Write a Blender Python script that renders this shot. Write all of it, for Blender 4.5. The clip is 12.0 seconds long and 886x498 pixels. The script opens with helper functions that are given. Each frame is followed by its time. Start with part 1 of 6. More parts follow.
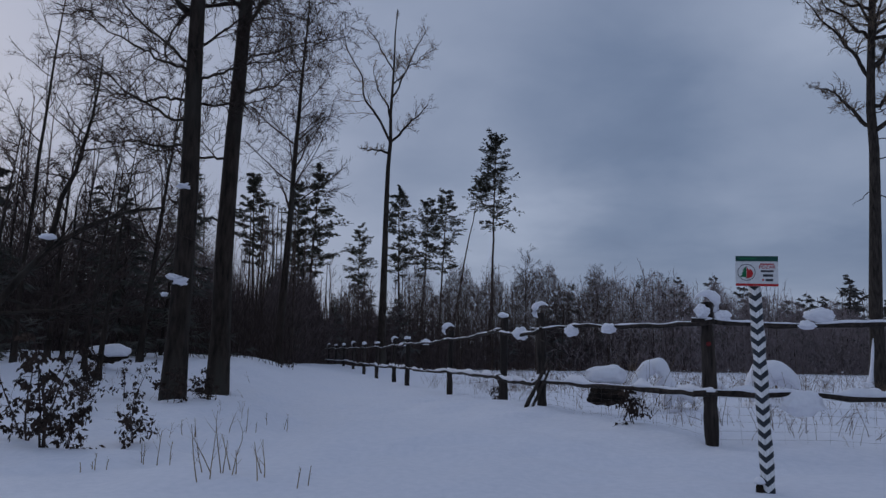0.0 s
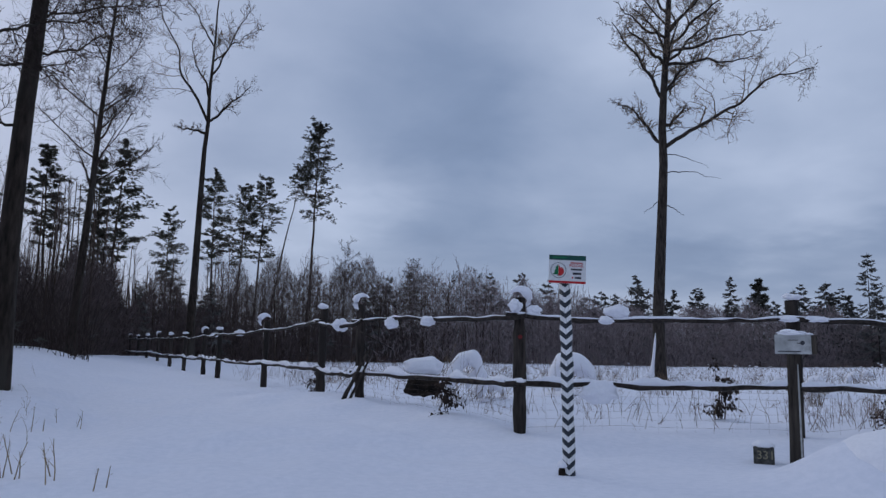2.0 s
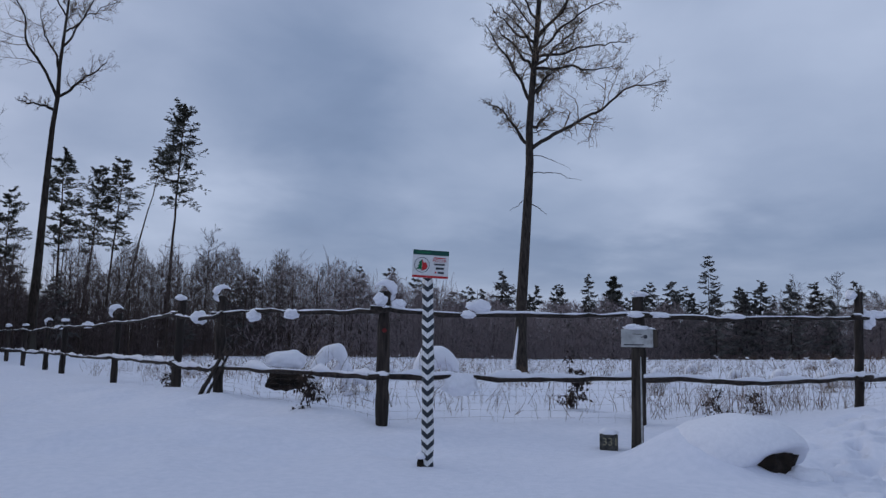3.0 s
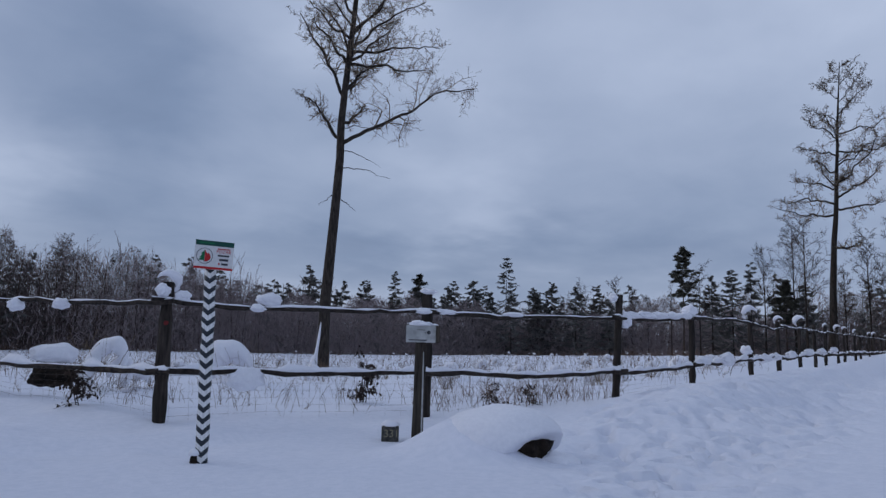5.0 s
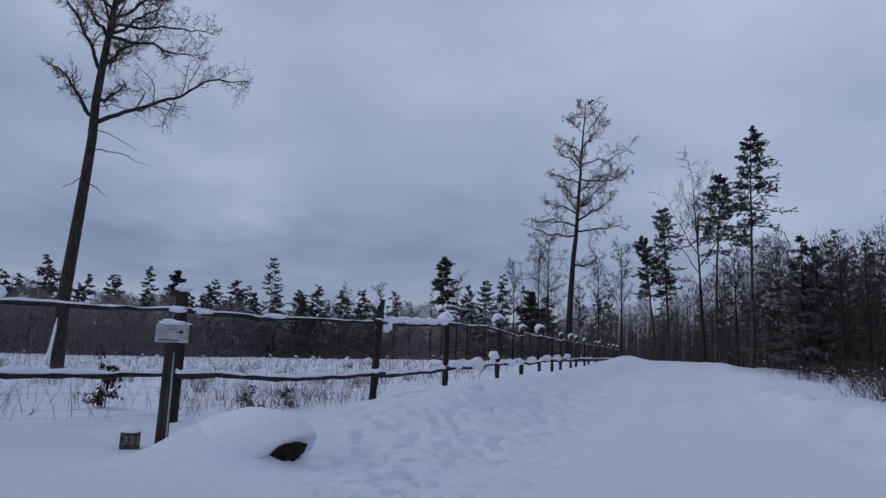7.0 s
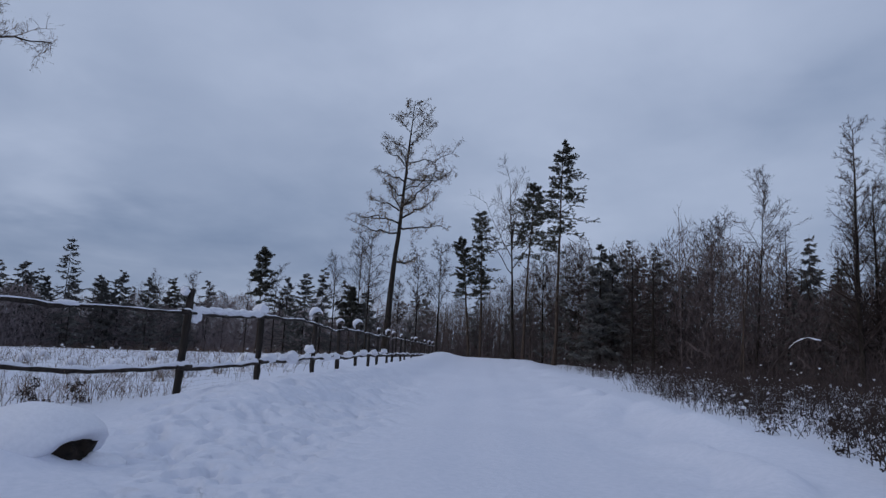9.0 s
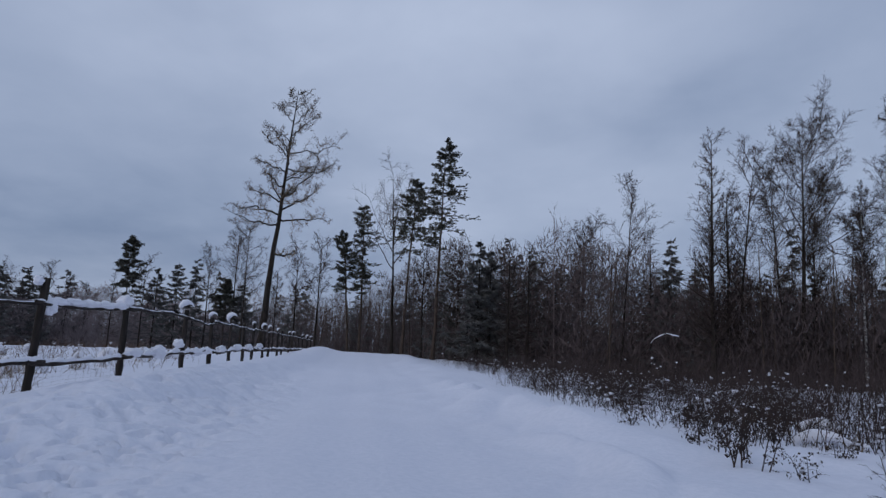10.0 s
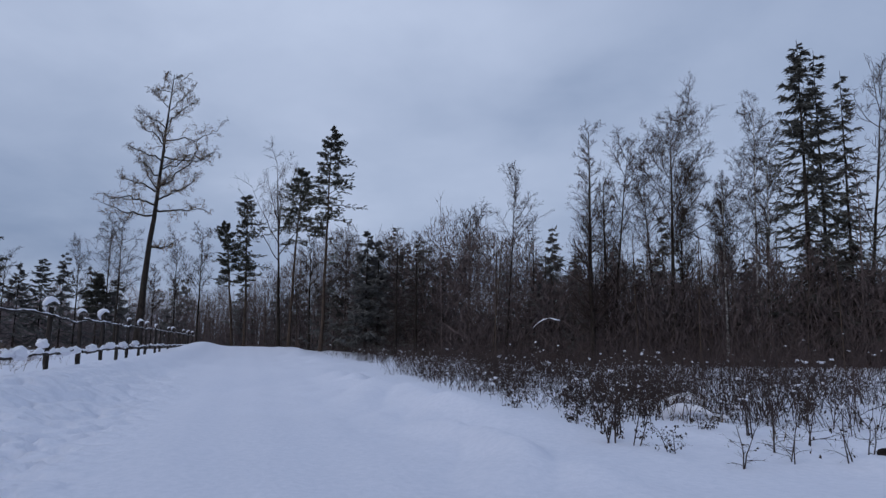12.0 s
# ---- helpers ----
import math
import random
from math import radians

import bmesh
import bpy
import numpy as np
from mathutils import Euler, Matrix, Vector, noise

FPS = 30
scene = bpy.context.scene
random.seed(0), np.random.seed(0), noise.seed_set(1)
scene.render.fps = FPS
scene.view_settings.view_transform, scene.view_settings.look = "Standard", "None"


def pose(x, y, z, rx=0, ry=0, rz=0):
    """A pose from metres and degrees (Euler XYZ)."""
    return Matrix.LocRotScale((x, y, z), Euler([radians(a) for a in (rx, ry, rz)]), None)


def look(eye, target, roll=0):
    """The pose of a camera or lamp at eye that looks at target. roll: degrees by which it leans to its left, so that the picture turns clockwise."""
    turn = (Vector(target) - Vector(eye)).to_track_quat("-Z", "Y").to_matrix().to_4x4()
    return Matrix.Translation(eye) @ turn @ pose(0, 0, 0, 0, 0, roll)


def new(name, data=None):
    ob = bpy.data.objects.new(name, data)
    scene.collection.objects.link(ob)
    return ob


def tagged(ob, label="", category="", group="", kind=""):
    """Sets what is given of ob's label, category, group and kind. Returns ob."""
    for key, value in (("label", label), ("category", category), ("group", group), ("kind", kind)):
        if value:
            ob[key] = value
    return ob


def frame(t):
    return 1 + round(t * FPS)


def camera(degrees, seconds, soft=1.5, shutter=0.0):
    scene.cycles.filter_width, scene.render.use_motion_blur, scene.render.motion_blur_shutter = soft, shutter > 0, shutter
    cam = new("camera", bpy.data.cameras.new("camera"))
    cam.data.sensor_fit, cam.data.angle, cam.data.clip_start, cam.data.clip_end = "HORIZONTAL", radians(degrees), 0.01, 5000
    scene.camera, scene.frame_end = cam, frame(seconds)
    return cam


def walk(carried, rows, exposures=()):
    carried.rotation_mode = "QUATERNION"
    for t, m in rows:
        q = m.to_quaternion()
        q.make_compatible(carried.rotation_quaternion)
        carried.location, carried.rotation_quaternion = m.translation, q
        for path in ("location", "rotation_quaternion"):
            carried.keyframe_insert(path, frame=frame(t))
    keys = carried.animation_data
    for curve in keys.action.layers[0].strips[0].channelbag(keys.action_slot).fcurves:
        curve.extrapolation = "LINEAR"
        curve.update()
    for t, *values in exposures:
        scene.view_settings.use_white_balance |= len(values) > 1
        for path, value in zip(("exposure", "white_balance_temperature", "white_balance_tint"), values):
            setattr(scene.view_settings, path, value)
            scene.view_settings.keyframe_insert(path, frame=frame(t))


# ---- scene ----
cam = camera(63.18, 12.0, soft=1.4)


def aim(x, y, z, yaw, pitch, roll):
    """A hand-held camera: yaw to the left of +y, pitch up, roll to the left."""
    a, p = radians(yaw), radians(pitch)
    way = Vector((-math.sin(a) * math.cos(p), math.cos(a) * math.cos(p), math.sin(p)))
    return look(Vector((x, y, z)), Vector((x, y, z)) + way, roll)


PATH = (
    (0.0, -0.000, -0.000, 1.306, 0.76, 8.72, 1.19),
    (0.5, 0.009, 0.011, 1.305, -1.05, 8.27, 1.21),
    (1.0, 0.002, 0.017, 1.300, -5.40, 8.02, 1.34),
    (1.5, -0.035, 0.051, 1.299, -9.40, 8.05, 1.37),
    (2.0, -0.070, 0.065, 1.304, -13.68, 8.39, 1.29),
    (2.5, -0.067, 0.056, 1.302, -19.64, 8.55, 2.05),
    (3.0, -0.007, 0.020, 1.307, -24.03, 8.09, 1.20),
    (4.8, 0.164, -0.234, 1.300, -37.62, 8.33, 1.81),
    (5.0, 0.160, -0.236, 1.301, -39.14, 8.08, 1.51),
    (5.5, 0.168, -0.236, 1.304, -43.39, 8.22, 1.84),
    (6.0, 0.169, -0.257, 1.302, -48.97, 8.71, 1.93),
    (6.5, 0.181, -0.278, 1.299, -53.51, 8.96, 1.98),
    (7.0, 0.184, -0.286, 1.295, -57.52, 8.91, 2.15),
    (7.2, 0.166, -0.286, 1.291, -58.99, 8.92, 1.85),
    (8.8, 0.185, -0.340, 1.294, -70.14, 9.12, 2.72),
    (9.0, 0.189, -0.349, 1.296, -71.68, 9.11, 2.90),
    (9.5, 0.208, -0.358, 1.295, -75.85, 9.09, 2.70),
    (10.0, 0.230, -0.381, 1.294, -81.18, 9.17, 2.76),
    (10.5, 0.250, -0.400, 1.295, -85.53, 9.04, 2.96),
    (11.0, 0.253, -0.407, 1.296, -88.04, 8.74, 2.40),
    (11.5, 0.263, -0.426, 1.294, -88.50, 8.61, 1.25),
    (12.0, 0.263, -0.454, 1.296, -90.16, 8.59, 0.64),
)
EXPOSURES = ((0.0, -0.36), (0.1, -0.32), (0.3, 0.0), (0.5, 0.2), (1.2, 0.18), (2.5, 0.1), (5.0, 0.04), (6.2, -0.05), (9.5, -0.07), (10.5, -0.02), (12.0, 0.1))
walk(cam, [(t, aim(*row)) for t, *row in PATH], EXPOSURES)

# ---- world and sun ----
world = bpy.data.worlds.new("winter_overcast")
scene.world = world
world.use_nodes = True
wt = world.node_tree
wt.nodes.clear()


def wnode(kind, **inputs):
    n = wt.nodes.new(kind)
    for key, value in inputs.items():
        n.inputs[key].default_value = value
    return n


def wmath(op, a, b=None, c=None):
    n = wt.nodes.new("ShaderNodeMath")
    n.operation = op
    for k, v in enumerate((a, b, c)):
        if v is None:
            continue
        if isinstance(v, (int, float)):
            n.inputs[k].default_value = v
        else:
            wt.links.new(v, n.inputs[k])
    return n.outputs[0]


wcoord = wt.nodes.new("ShaderNodeTexCoord")
wsep = wt.nodes.new("ShaderNodeSeparateXYZ")
wt.links.new(wcoord.outputs["Generated"], wsep.inputs[0])
lift = wmath("ADD", wmath("MAXIMUM", wsep.outputs[2], 0.0), 0.22)
wcomb = wt.nodes.new("ShaderNodeCombineXYZ")
wt.links.new(wmath("DIVIDE", wsep.outputs[0], lift), wcomb.inputs[0])
wt.links.new(wmath("DIVIDE", wsep.outputs[1], lift), wcomb.inputs[1])
big = wnode("ShaderNodeTexNoise", Scale=0.75, Detail=5.0, Roughness=0.45, Distortion=0.3)
fine = wnode("ShaderNodeTexNoise", Scale=2.6, Detail=6.0, Roughness=0.55, Distortion=0.3)
for n in (big, fine):
    wt.links.new(wcomb.outputs[0], n.inputs["Vector"])
mass = wmath("ADD", wmath("MULTIPLY", big.outputs["Fac"], 0.72), wmath("MULTIPLY", fine.outputs["Fac"], 0.28))
# the larger banks of cloud, fitted to brightness in the camera's view: bearing, height over the horizon, half width,
# half height, lighter (+) or darker (-)
CLOUD_BANKS = (
    (76, 27, 26, 6, 0.65),
    # darkened further to imitate the lens's dim corner
    (12, 19, 11, 10, -0.5),
    (40, 19, 6, 6, 0.33),
    (76, 19, 10, 3.5, 0.3),
    (32, 27, 6, 6, 0.42),
    (40, 11, 6, 3.5, 0.51),
    (80, 11, 6, 3.5, 0.33),
    (4, 11, 6, 3.5, 0.44),
    (40, 7, 26, 3.5, -0.42),
    (-4, 15, 6, 6, -0.28),
    (104, 19, 6, 3.5, -0.26),
    (28, 11, 6, 3.5, 0.18),
)
swirl = wnode("ShaderNodeTexNoise", Scale=1.7, Detail=4.0, Roughness=0.5)
wt.links.new(wcomb.outputs[0], swirl.inputs["Vector"])
drift = wnode("ShaderNodeTexNoise", Scale=2.3, Detail=4.0, Roughness=0.5)
wt.links.new(wcomb.outputs[0], drift.inputs["Vector"])
bearing = wmath("MULTIPLY", wmath("ARCTAN2", wsep.outputs[0], wsep.outputs[1]), 57.2958)
bearing = wmath("ADD", bearing, wmath("MULTIPLY", wmath("SUBTRACT", swirl.outputs["Fac"], 0.5), 22.0))
rise = wmath("MULTIPLY", wmath("ARCSINE", wsep.outputs[2]), 57.2958)
rise = wmath("ADD", rise, wmath("MULTIPLY", wmath("SUBTRACT", drift.outputs["Fac"], 0.5), 11.0))
for at_az, at_el, half_w, half_h, amount in CLOUD_BANKS:
    u = wmath("DIVIDE", wmath("SUBTRACT", bearing, at_az), half_w)
    v = wmath("DIVIDE", wmath("SUBTRACT", rise, at_el), half_h)
    spread = wmath("ADD", wmath("MULTIPLY", u, u), wmath("MULTIPLY", v, v))
    mass = wmath("ADD", mass, wmath("MULTIPLY", wmath("EXPONENT", wmath("MULTIPLY", spread, -1.0)), 0.56 * amount))
ramp = wt.nodes.new("ShaderNodeValToRGB")
for k, (at_mass, tone) in enumerate(((0.0, (0.118, 0.170, 0.285)), (0.25, (0.190, 0.256, 0.400)), (0.75, (0.417, 0.490, 0.655)), (1.0, (0.545, 0.625, 0.800)))):
    stop = ramp.color_ramp.elements[k] if k < 2 else ramp.color_ramp.elements.new(at_mass)
    stop.position, stop.color = at_mass, (*tone, 1)
wt.links.new(mass, ramp.inputs[0])
# the hidden sun brightens and warms one broad side of the cloud cover
SUN_AZ, SUN_EL = radians(-42), radians(20)
SUN_WAY = (math.sin(SUN_AZ) * math.cos(SUN_EL), math.cos(SUN_AZ) * math.cos(SUN_EL), math.sin(SUN_EL))
towards = wt.nodes.new("ShaderNodeVectorMath")
towards.operation = "DOT_PRODUCT"
towards.inputs[1].default_value = SUN_WAY
wt.links.new(wcoord.outputs["Generated"], towards.inputs[0])
glow = wmath("POWER", wmath("MAXIMUM", towards.outputs["Value"], 0.0), 6.5)
lit = wt.nodes.new("ShaderNodeMix")
lit.data_type, lit.blend_type = "RGBA", "ADD"
lit.inputs["B"].default_value = (0.19, 0.165, 0.17, 1)
wt.links.new(glow, lit.inputs["Factor"])
# thinner, slightly pink cloud low over the woods
low_band = wt.nodes.new("ShaderNodeMix")
low_band.data_type = "RGBA"
low_band.inputs["B"].default_value = (0.43, 0.45, 0.585, 1)
low_share = wmath("MULTIPLY", wmath("EXPONENT", wmath("MULTIPLY", wmath("DIVIDE", rise, 9.0), wmath("DIVIDE", rise, -9.0))), 0.12)
wt.links.new(low_share, low_band.inputs["Factor"])
wt.links.new(ramp.outputs[0], low_band.inputs["A"])
wt.links.new(low_band.outputs["Result"], lit.inputs["A"])
sky = wt.nodes.new("ShaderNodeTexSky")
sky.sky_type, sky.sun_disc = "NISHITA", False
sky.sun_elevation, sky.sun_rotation = SUN_EL, SUN_AZ
mixed = wt.nodes.new("ShaderNodeMix")
mixed.data_type = "RGBA"
mixed.inputs["Factor"].default_value = 0.993
wt.links.new(sky.outputs[0], mixed.inputs["A"])
wt.links.new(lit.outputs["Result"], mixed.inputs["B"])
back = wnode("ShaderNodeBackground", Strength=0.97)
wt.links.new(mixed.outputs["Result"], back.inputs["Color"])
wout = wt.nodes.new("ShaderNodeOutputWorld")
wt.links.new(back.outputs[0], wout.inputs["Surface"])

sun_data = bpy.data.lights.new("sun", "SUN")
sun_data.energy, sun_data.angle, sun_data.color = 0.5, radians(30), (1.0, 0.99, 0.98)
sun = new("sun", sun_data)
sun.matrix_world = look((0, 0, 40), (-SUN_WAY[0], -SUN_WAY[1], 40 - SUN_WAY[2] - 0.2))


# ---- materials ----
def material(name, rough=0.85):
    m = bpy.data.materials.new(name)
    m.use_nodes = True
    bsdf = m.node_tree.nodes["Principled BSDF"]
    bsdf.inputs["Roughness"].default_value = rough
    return m, m.node_tree, bsdf


def noise_material(name, dark, light, scale, rough=0.85, stretch=(1, 1, 1), bump=0.3, depth=0.02, low=0.35, high=0.65, random_shade=0.0, second=None):
    """Two tones mixed by noise at two scales, with fine relief; second: a third tone in larger patches."""
    m, nt, bsdf = material(name, rough)
    coord = nt.nodes.new("ShaderNodeTexCoord")
    mapping = nt.nodes.new("ShaderNodeMapping")
    mapping.inputs["Scale"].default_value = stretch
    nt.links.new(coord.outputs["Object"], mapping.inputs[0])
    n1 = nt.nodes.new("ShaderNodeTexNoise")
    n1.inputs["Scale"].default_value, n1.inputs["Detail"].default_value, n1.inputs["Roughness"].default_value = scale, 6.0, 0.6
    n2 = nt.nodes.new("ShaderNodeTexNoise")
    n2.inputs["Scale"].default_value, n2.inputs["Detail"].default_value = scale * 0.17, 3.0
    for n in (n1, n2):
        nt.links.new(mapping.outputs[0], n.inputs["Vector"])
    r = nt.nodes.new("ShaderNodeValToRGB")
    r.color_ramp.elements[0].position, r.color_ramp.elements[0].color = low, (*dark, 1)
    r.color_ramp.elements[1].position, r.color_ramp.elements[1].color = high, (*light, 1)
    nt.links.new(n1.outputs["Fac"], r.inputs[0])
    colour = r.outputs[0]
    if second:
        r2 = nt.nodes.new("ShaderNodeValToRGB")
        r2.color_ramp.elements[0].position, r2.color_ramp.elements[1].position = 0.5, 0.66
        nt.links.new(n2.outputs["Fac"], r2.inputs[0])
        mx = nt.nodes.new("ShaderNodeMix")
        mx.data_type = "RGBA"
        mx.inputs["B"].default_value = (*second, 1)
        nt.links.new(r2.outputs[0], mx.inputs["Factor"])
        nt.links.new(colour, mx.inputs["A"])
        colour = mx.outputs["Result"]
    if random_shade:
        info = nt.nodes.new("ShaderNodeObjectInfo")
        hue = nt.nodes.new("ShaderNodeHueSaturation")
        span = nt.nodes.new("ShaderNodeMapRange")
        span.inputs["To Min"].default_value, span.inputs["To Max"].default_value = 1 - random_shade, 1 + random_shade
        nt.links.new(info.outputs["Random"], span.inputs["Value"])
        nt.links.new(span.outputs[0], hue.inputs["Value"])
        nt.links.new(colour, hue.inputs["Color"])
        colour = hue.outputs[0]
    nt.links.new(colour, bsdf.inputs["Base Color"])
    if bump:
        b = nt.nodes.new("ShaderNodeBump")
        b.inputs["Strength"].default_value, b.inputs["Distance"].default_value = bump, depth
        nt.links.new(n1.outputs["Fac"], b.inputs["Height"])
        nt.links.new(b.outputs[0], bsdf.inputs["Normal"])
    bsdf.inputs["Specular IOR Level"].default_value = 0.25
    return m


SNOW = noise_material("snow", (0.722, 0.745, 0.83), (0.788, 0.80, 0.88), 9.0, 0.75, bump=0.5, depth=0.03)
CAP_SNOW = noise_material("fresh_snow", (0.785, 0.79, 0.845), (0.845, 0.845, 0.895), 22.0, 0.75, bump=0.3, depth=0.01)
BARK = noise_material("bark", (0.011, 0.008, 0.006), (0.044, 0.033, 0.026), 9.0, 0.95, (1, 1, 0.22), 0.9, 0.03, random_shade=0.15, second=(0.046, 0.041, 0.034))
PALE_BARK = noise_material("pale_oak_bark", (0.015, 0.012, 0.010), (0.064, 0.052, 0.044), 9.0, 0.92, (1, 1, 0.22), 0.9, 0.03)
# far branches lightened and greyed in colour to imitate haze
HAZY_STEMS = noise_material("haze_toned_branches", (0.215, 0.177, 0.180), (0.295, 0.243, 0.244), 3.0, 0.9, bump=0)
# stem colour of the far crowd, raised to stand in for slight haze
WOODS = noise_material("hazed_wood_stems", (0.085, 0.065, 0.063), (0.19, 0.148, 0.140), 3.0, 0.9, bump=0)
TWIG = noise_material("twigs", (0.024, 0.016, 0.014), (0.060, 0.042, 0.035), 3.0, 0.9, bump=0)
# lighter and warmer than the other twigs, imitating golden highlights on the tips
OAK_TWIG = noise_material("oak_twigs", (0.075, 0.056, 0.043), (0.22, 0.165, 0.118), 2.0, 0.9, bump=0)
DARK_STEMS = noise_material("dark_stems", (0.064, 0.048, 0.046), (0.145, 0.110, 0.104), 1.6, 0.9, bump=0)
PINE_BARK = noise_material("pine_bark", (0.03, 0.022, 0.018), (0.10, 0.07, 0.052), 7.0, 0.92, (1, 1, 0.3), 0.8, 0.03)
BIRCH_BARK = noise_material("birch_bark", (0.05, 0.045, 0.042), (0.42, 0.40, 0.38), 3.0, 0.85, (1, 1, 2.5), 0.4, 0.01, low=0.42, high=0.55)
NEEDLES = noise_material("needles", (0.044, 0.044, 0.036), (0.104, 0.100, 0.078), 1.2, 0.8, bump=0)
SPRUCE_NEEDLES = noise_material("spruce_needles", (0.048, 0.047, 0.042), (0.105, 0.100, 0.084), 1.2, 0.8, bump=0)
# far conifers' needles, lightened in colour to stand in for distance haze
HAZED_NEEDLES = noise_material("hazed_needles", (0.080, 0.080, 0.078), (0.165, 0.158, 0.145), 1.2, 0.85, bump=0)
SCRUB = noise_material("scrub_stems", (0.032, 0.024, 0.022), (0.090, 0.063, 0.057), 1.4, 0.9, bump=0)
DRY_GRASS = noise_material("dry_grass", (0.12, 0.085, 0.055), (0.27, 0.20, 0.13), 1.4, 0.9, bump=0)
DRY_LEAF = noise_material("withered_leaves", (0.020, 0.014, 0.012), (0.062, 0.040, 0.029), 3.0, 0.8, bump=0)
WOOD = noise_material("weathered_wood", (0.010, 0.008, 0.007), (0.060, 0.047, 0.040), 14.0, 0.9, (1, 1, 0.12), 0.8, 0.015, random_shade=0.2, second=(0.022, 0.018, 0.016))
RAIL_WOOD = noise_material("rail_wood", (0.011, 0.009, 0.008), (0.058, 0.045, 0.038), 16.0, 0.9, (1, 1, 1), 0.7, 0.012, random_shade=0.15)
OLD_WOOD = noise_material("rotting_wood", (0.006, 0.005, 0.004), (0.032, 0.022, 0.016), 10.0, 0.95, (0.4, 1, 1), 1.0, 0.04)
GREY_WOOD = noise_material("grey_post_wood", (0.014, 0.011, 0.009), (0.105, 0.085, 0.068), 12.0, 0.9, (1, 1, 0.10), 0.9, 0.015, second=(0.022, 0.019, 0.016))
STRAW = noise_material("straw", (0.16, 0.115, 0.07), (0.36, 0.28, 0.18), 1.4, 0.9, bump=0)
WIRE = noise_material("rusty_wire", (0.05, 0.044, 0.04), (0.13, 0.11, 0.10), 20.0, 0.6, bump=0)


# ---- ground shape ----
def smooth(a, b, v):
    u = np.clip((v - a) / (b - a), 0, 1)
    return u * u * (3 - 2 * u)


def road_frame(x, y):
    """Metres along the forest road and across it (positive towards the fence)."""
    return 0.966 * x + 0.259 * y, -0.259 * x + 0.966 * y


def ground_height(x, y):
    """Height of the large snow forms: the road climbs to the east, with a ploughed bank on each side."""
    r = np.hypot(x, y)
    az = np.degrees(np.arctan2(x, y))
    east = smooth(30, 62, az) * (1 - smooth(150, 200, az))
    z = east * 0.024 * np.clip(r - 9, 0, 62)
    z = z + (1 - east) * 0.004 * np.clip(r - 10, 0, 150) * smooth(-5, 20, az)
    s, c = road_frame(x, y)
    ahead = smooth(8.3, 13, s) * (1 - smooth(95, 130, s))
    z = z + ahead * 0.46 * np.exp(-((c - 4.5 + 0.02 * s) / 1.35) ** 2)
    z = z + ahead * smooth(0, 9, s) * 0.13 * np.exp(-((c + 4.6 + 0.35 * np.sin(s * 0.7)) / 1.1) ** 2)
    z = z + 0.55 * np.exp(-((s - 66) / 9) ** 2) * np.exp(-((c - 0.5) / 7) ** 2)
    for s0, c0, h, ls, lc in ((11.2, -3.8, 0.26, 1.7, 0.36), (15.0, -4.6, 0.28, 2.1, 0.42), (18.6, -5.0, 0.18, 2.0, 0.5), (8.9, -4.0, 0.14, 1.6, 0.45), (20.5, -4.8, 0.10, 3.0, 0.8), (13.2, -5.4, 0.16, 1.3, 0.6)):
        z = z + h * np.exp(-((s - s0) / ls) ** 2 - ((c - c0 - 0.12 * (s - s0)) / lc) ** 2)
    fence_side = smooth(9.6, 11.6, 0.208 * x + 0.978 * y) * smooth(-4, 1, x)
    z = z + 0.17 * fence_side * (1 - smooth(22, 40, y)) + 0.16 * np.exp(-((x - 1.8) / 2.5) ** 2 - ((y - 16.5) / 3.5) ** 2)
    z = z + 0.10 * smooth(13, 22, y) * smooth(1.5, -3, x) * np.exp(-((y - 26) / 22) ** 2)
    z = z + (0.60 * smooth(17, 34, r) * smooth(-4, -12, az) + (0.33 * smooth(11, 15.5, r) + 0.22 * smooth(17, 27, r)) * smooth(-11, -16.5, az)) * smooth(-80, -60, az)
    z = z + 0.45 * np.exp(-(((x + 6) / 5) ** 2 + ((y - 62) / 9) ** 2))
    z = z + 0.34 * np.exp(-((x - 6.25) / 0.6) ** 2 - ((y - 6.85) / 0.6) ** 2) + 0.10 * np.exp(-((x - 5.9) / 0.8) ** 2 - ((y - 6.9) / 0.8) ** 2) + 0.13 * np.exp(-((x - 6.15) / 0.5) ** 2 - ((y - 6.3) / 0.5) ** 2)
    return z


def value_noise(x, y, seed=0):
    """Smooth lattice noise from -1 to 1 for arrays."""
    xi, yi = np.floor(x).astype(np.int64), np.floor(y).astype(np.int64)
    fx, fy = x - xi, y - yi
    fx, fy = fx * fx * (3 - 2 * fx), fy * fy * (3 - 2 * fy)

    def lattice(a, b):
        n = (a * 374761393 + b * 668265263 + seed * 1442695041) & 0x7FFFFFFF
        n = ((n ^ (n >> 13)) * 1274126177) & 0x7FFFFFFF
        return ((n ^ (n >> 16)) & 0xFFFF) / 32767.5 - 1.0

    top = lattice(xi, yi) * (1 - fx) + lattice(xi + 1, yi) * fx
    low = lattice(xi, yi + 1) * (1 - fx) + lattice(xi + 1, yi + 1) * fx
    return top * (1 - fy) + low * fy


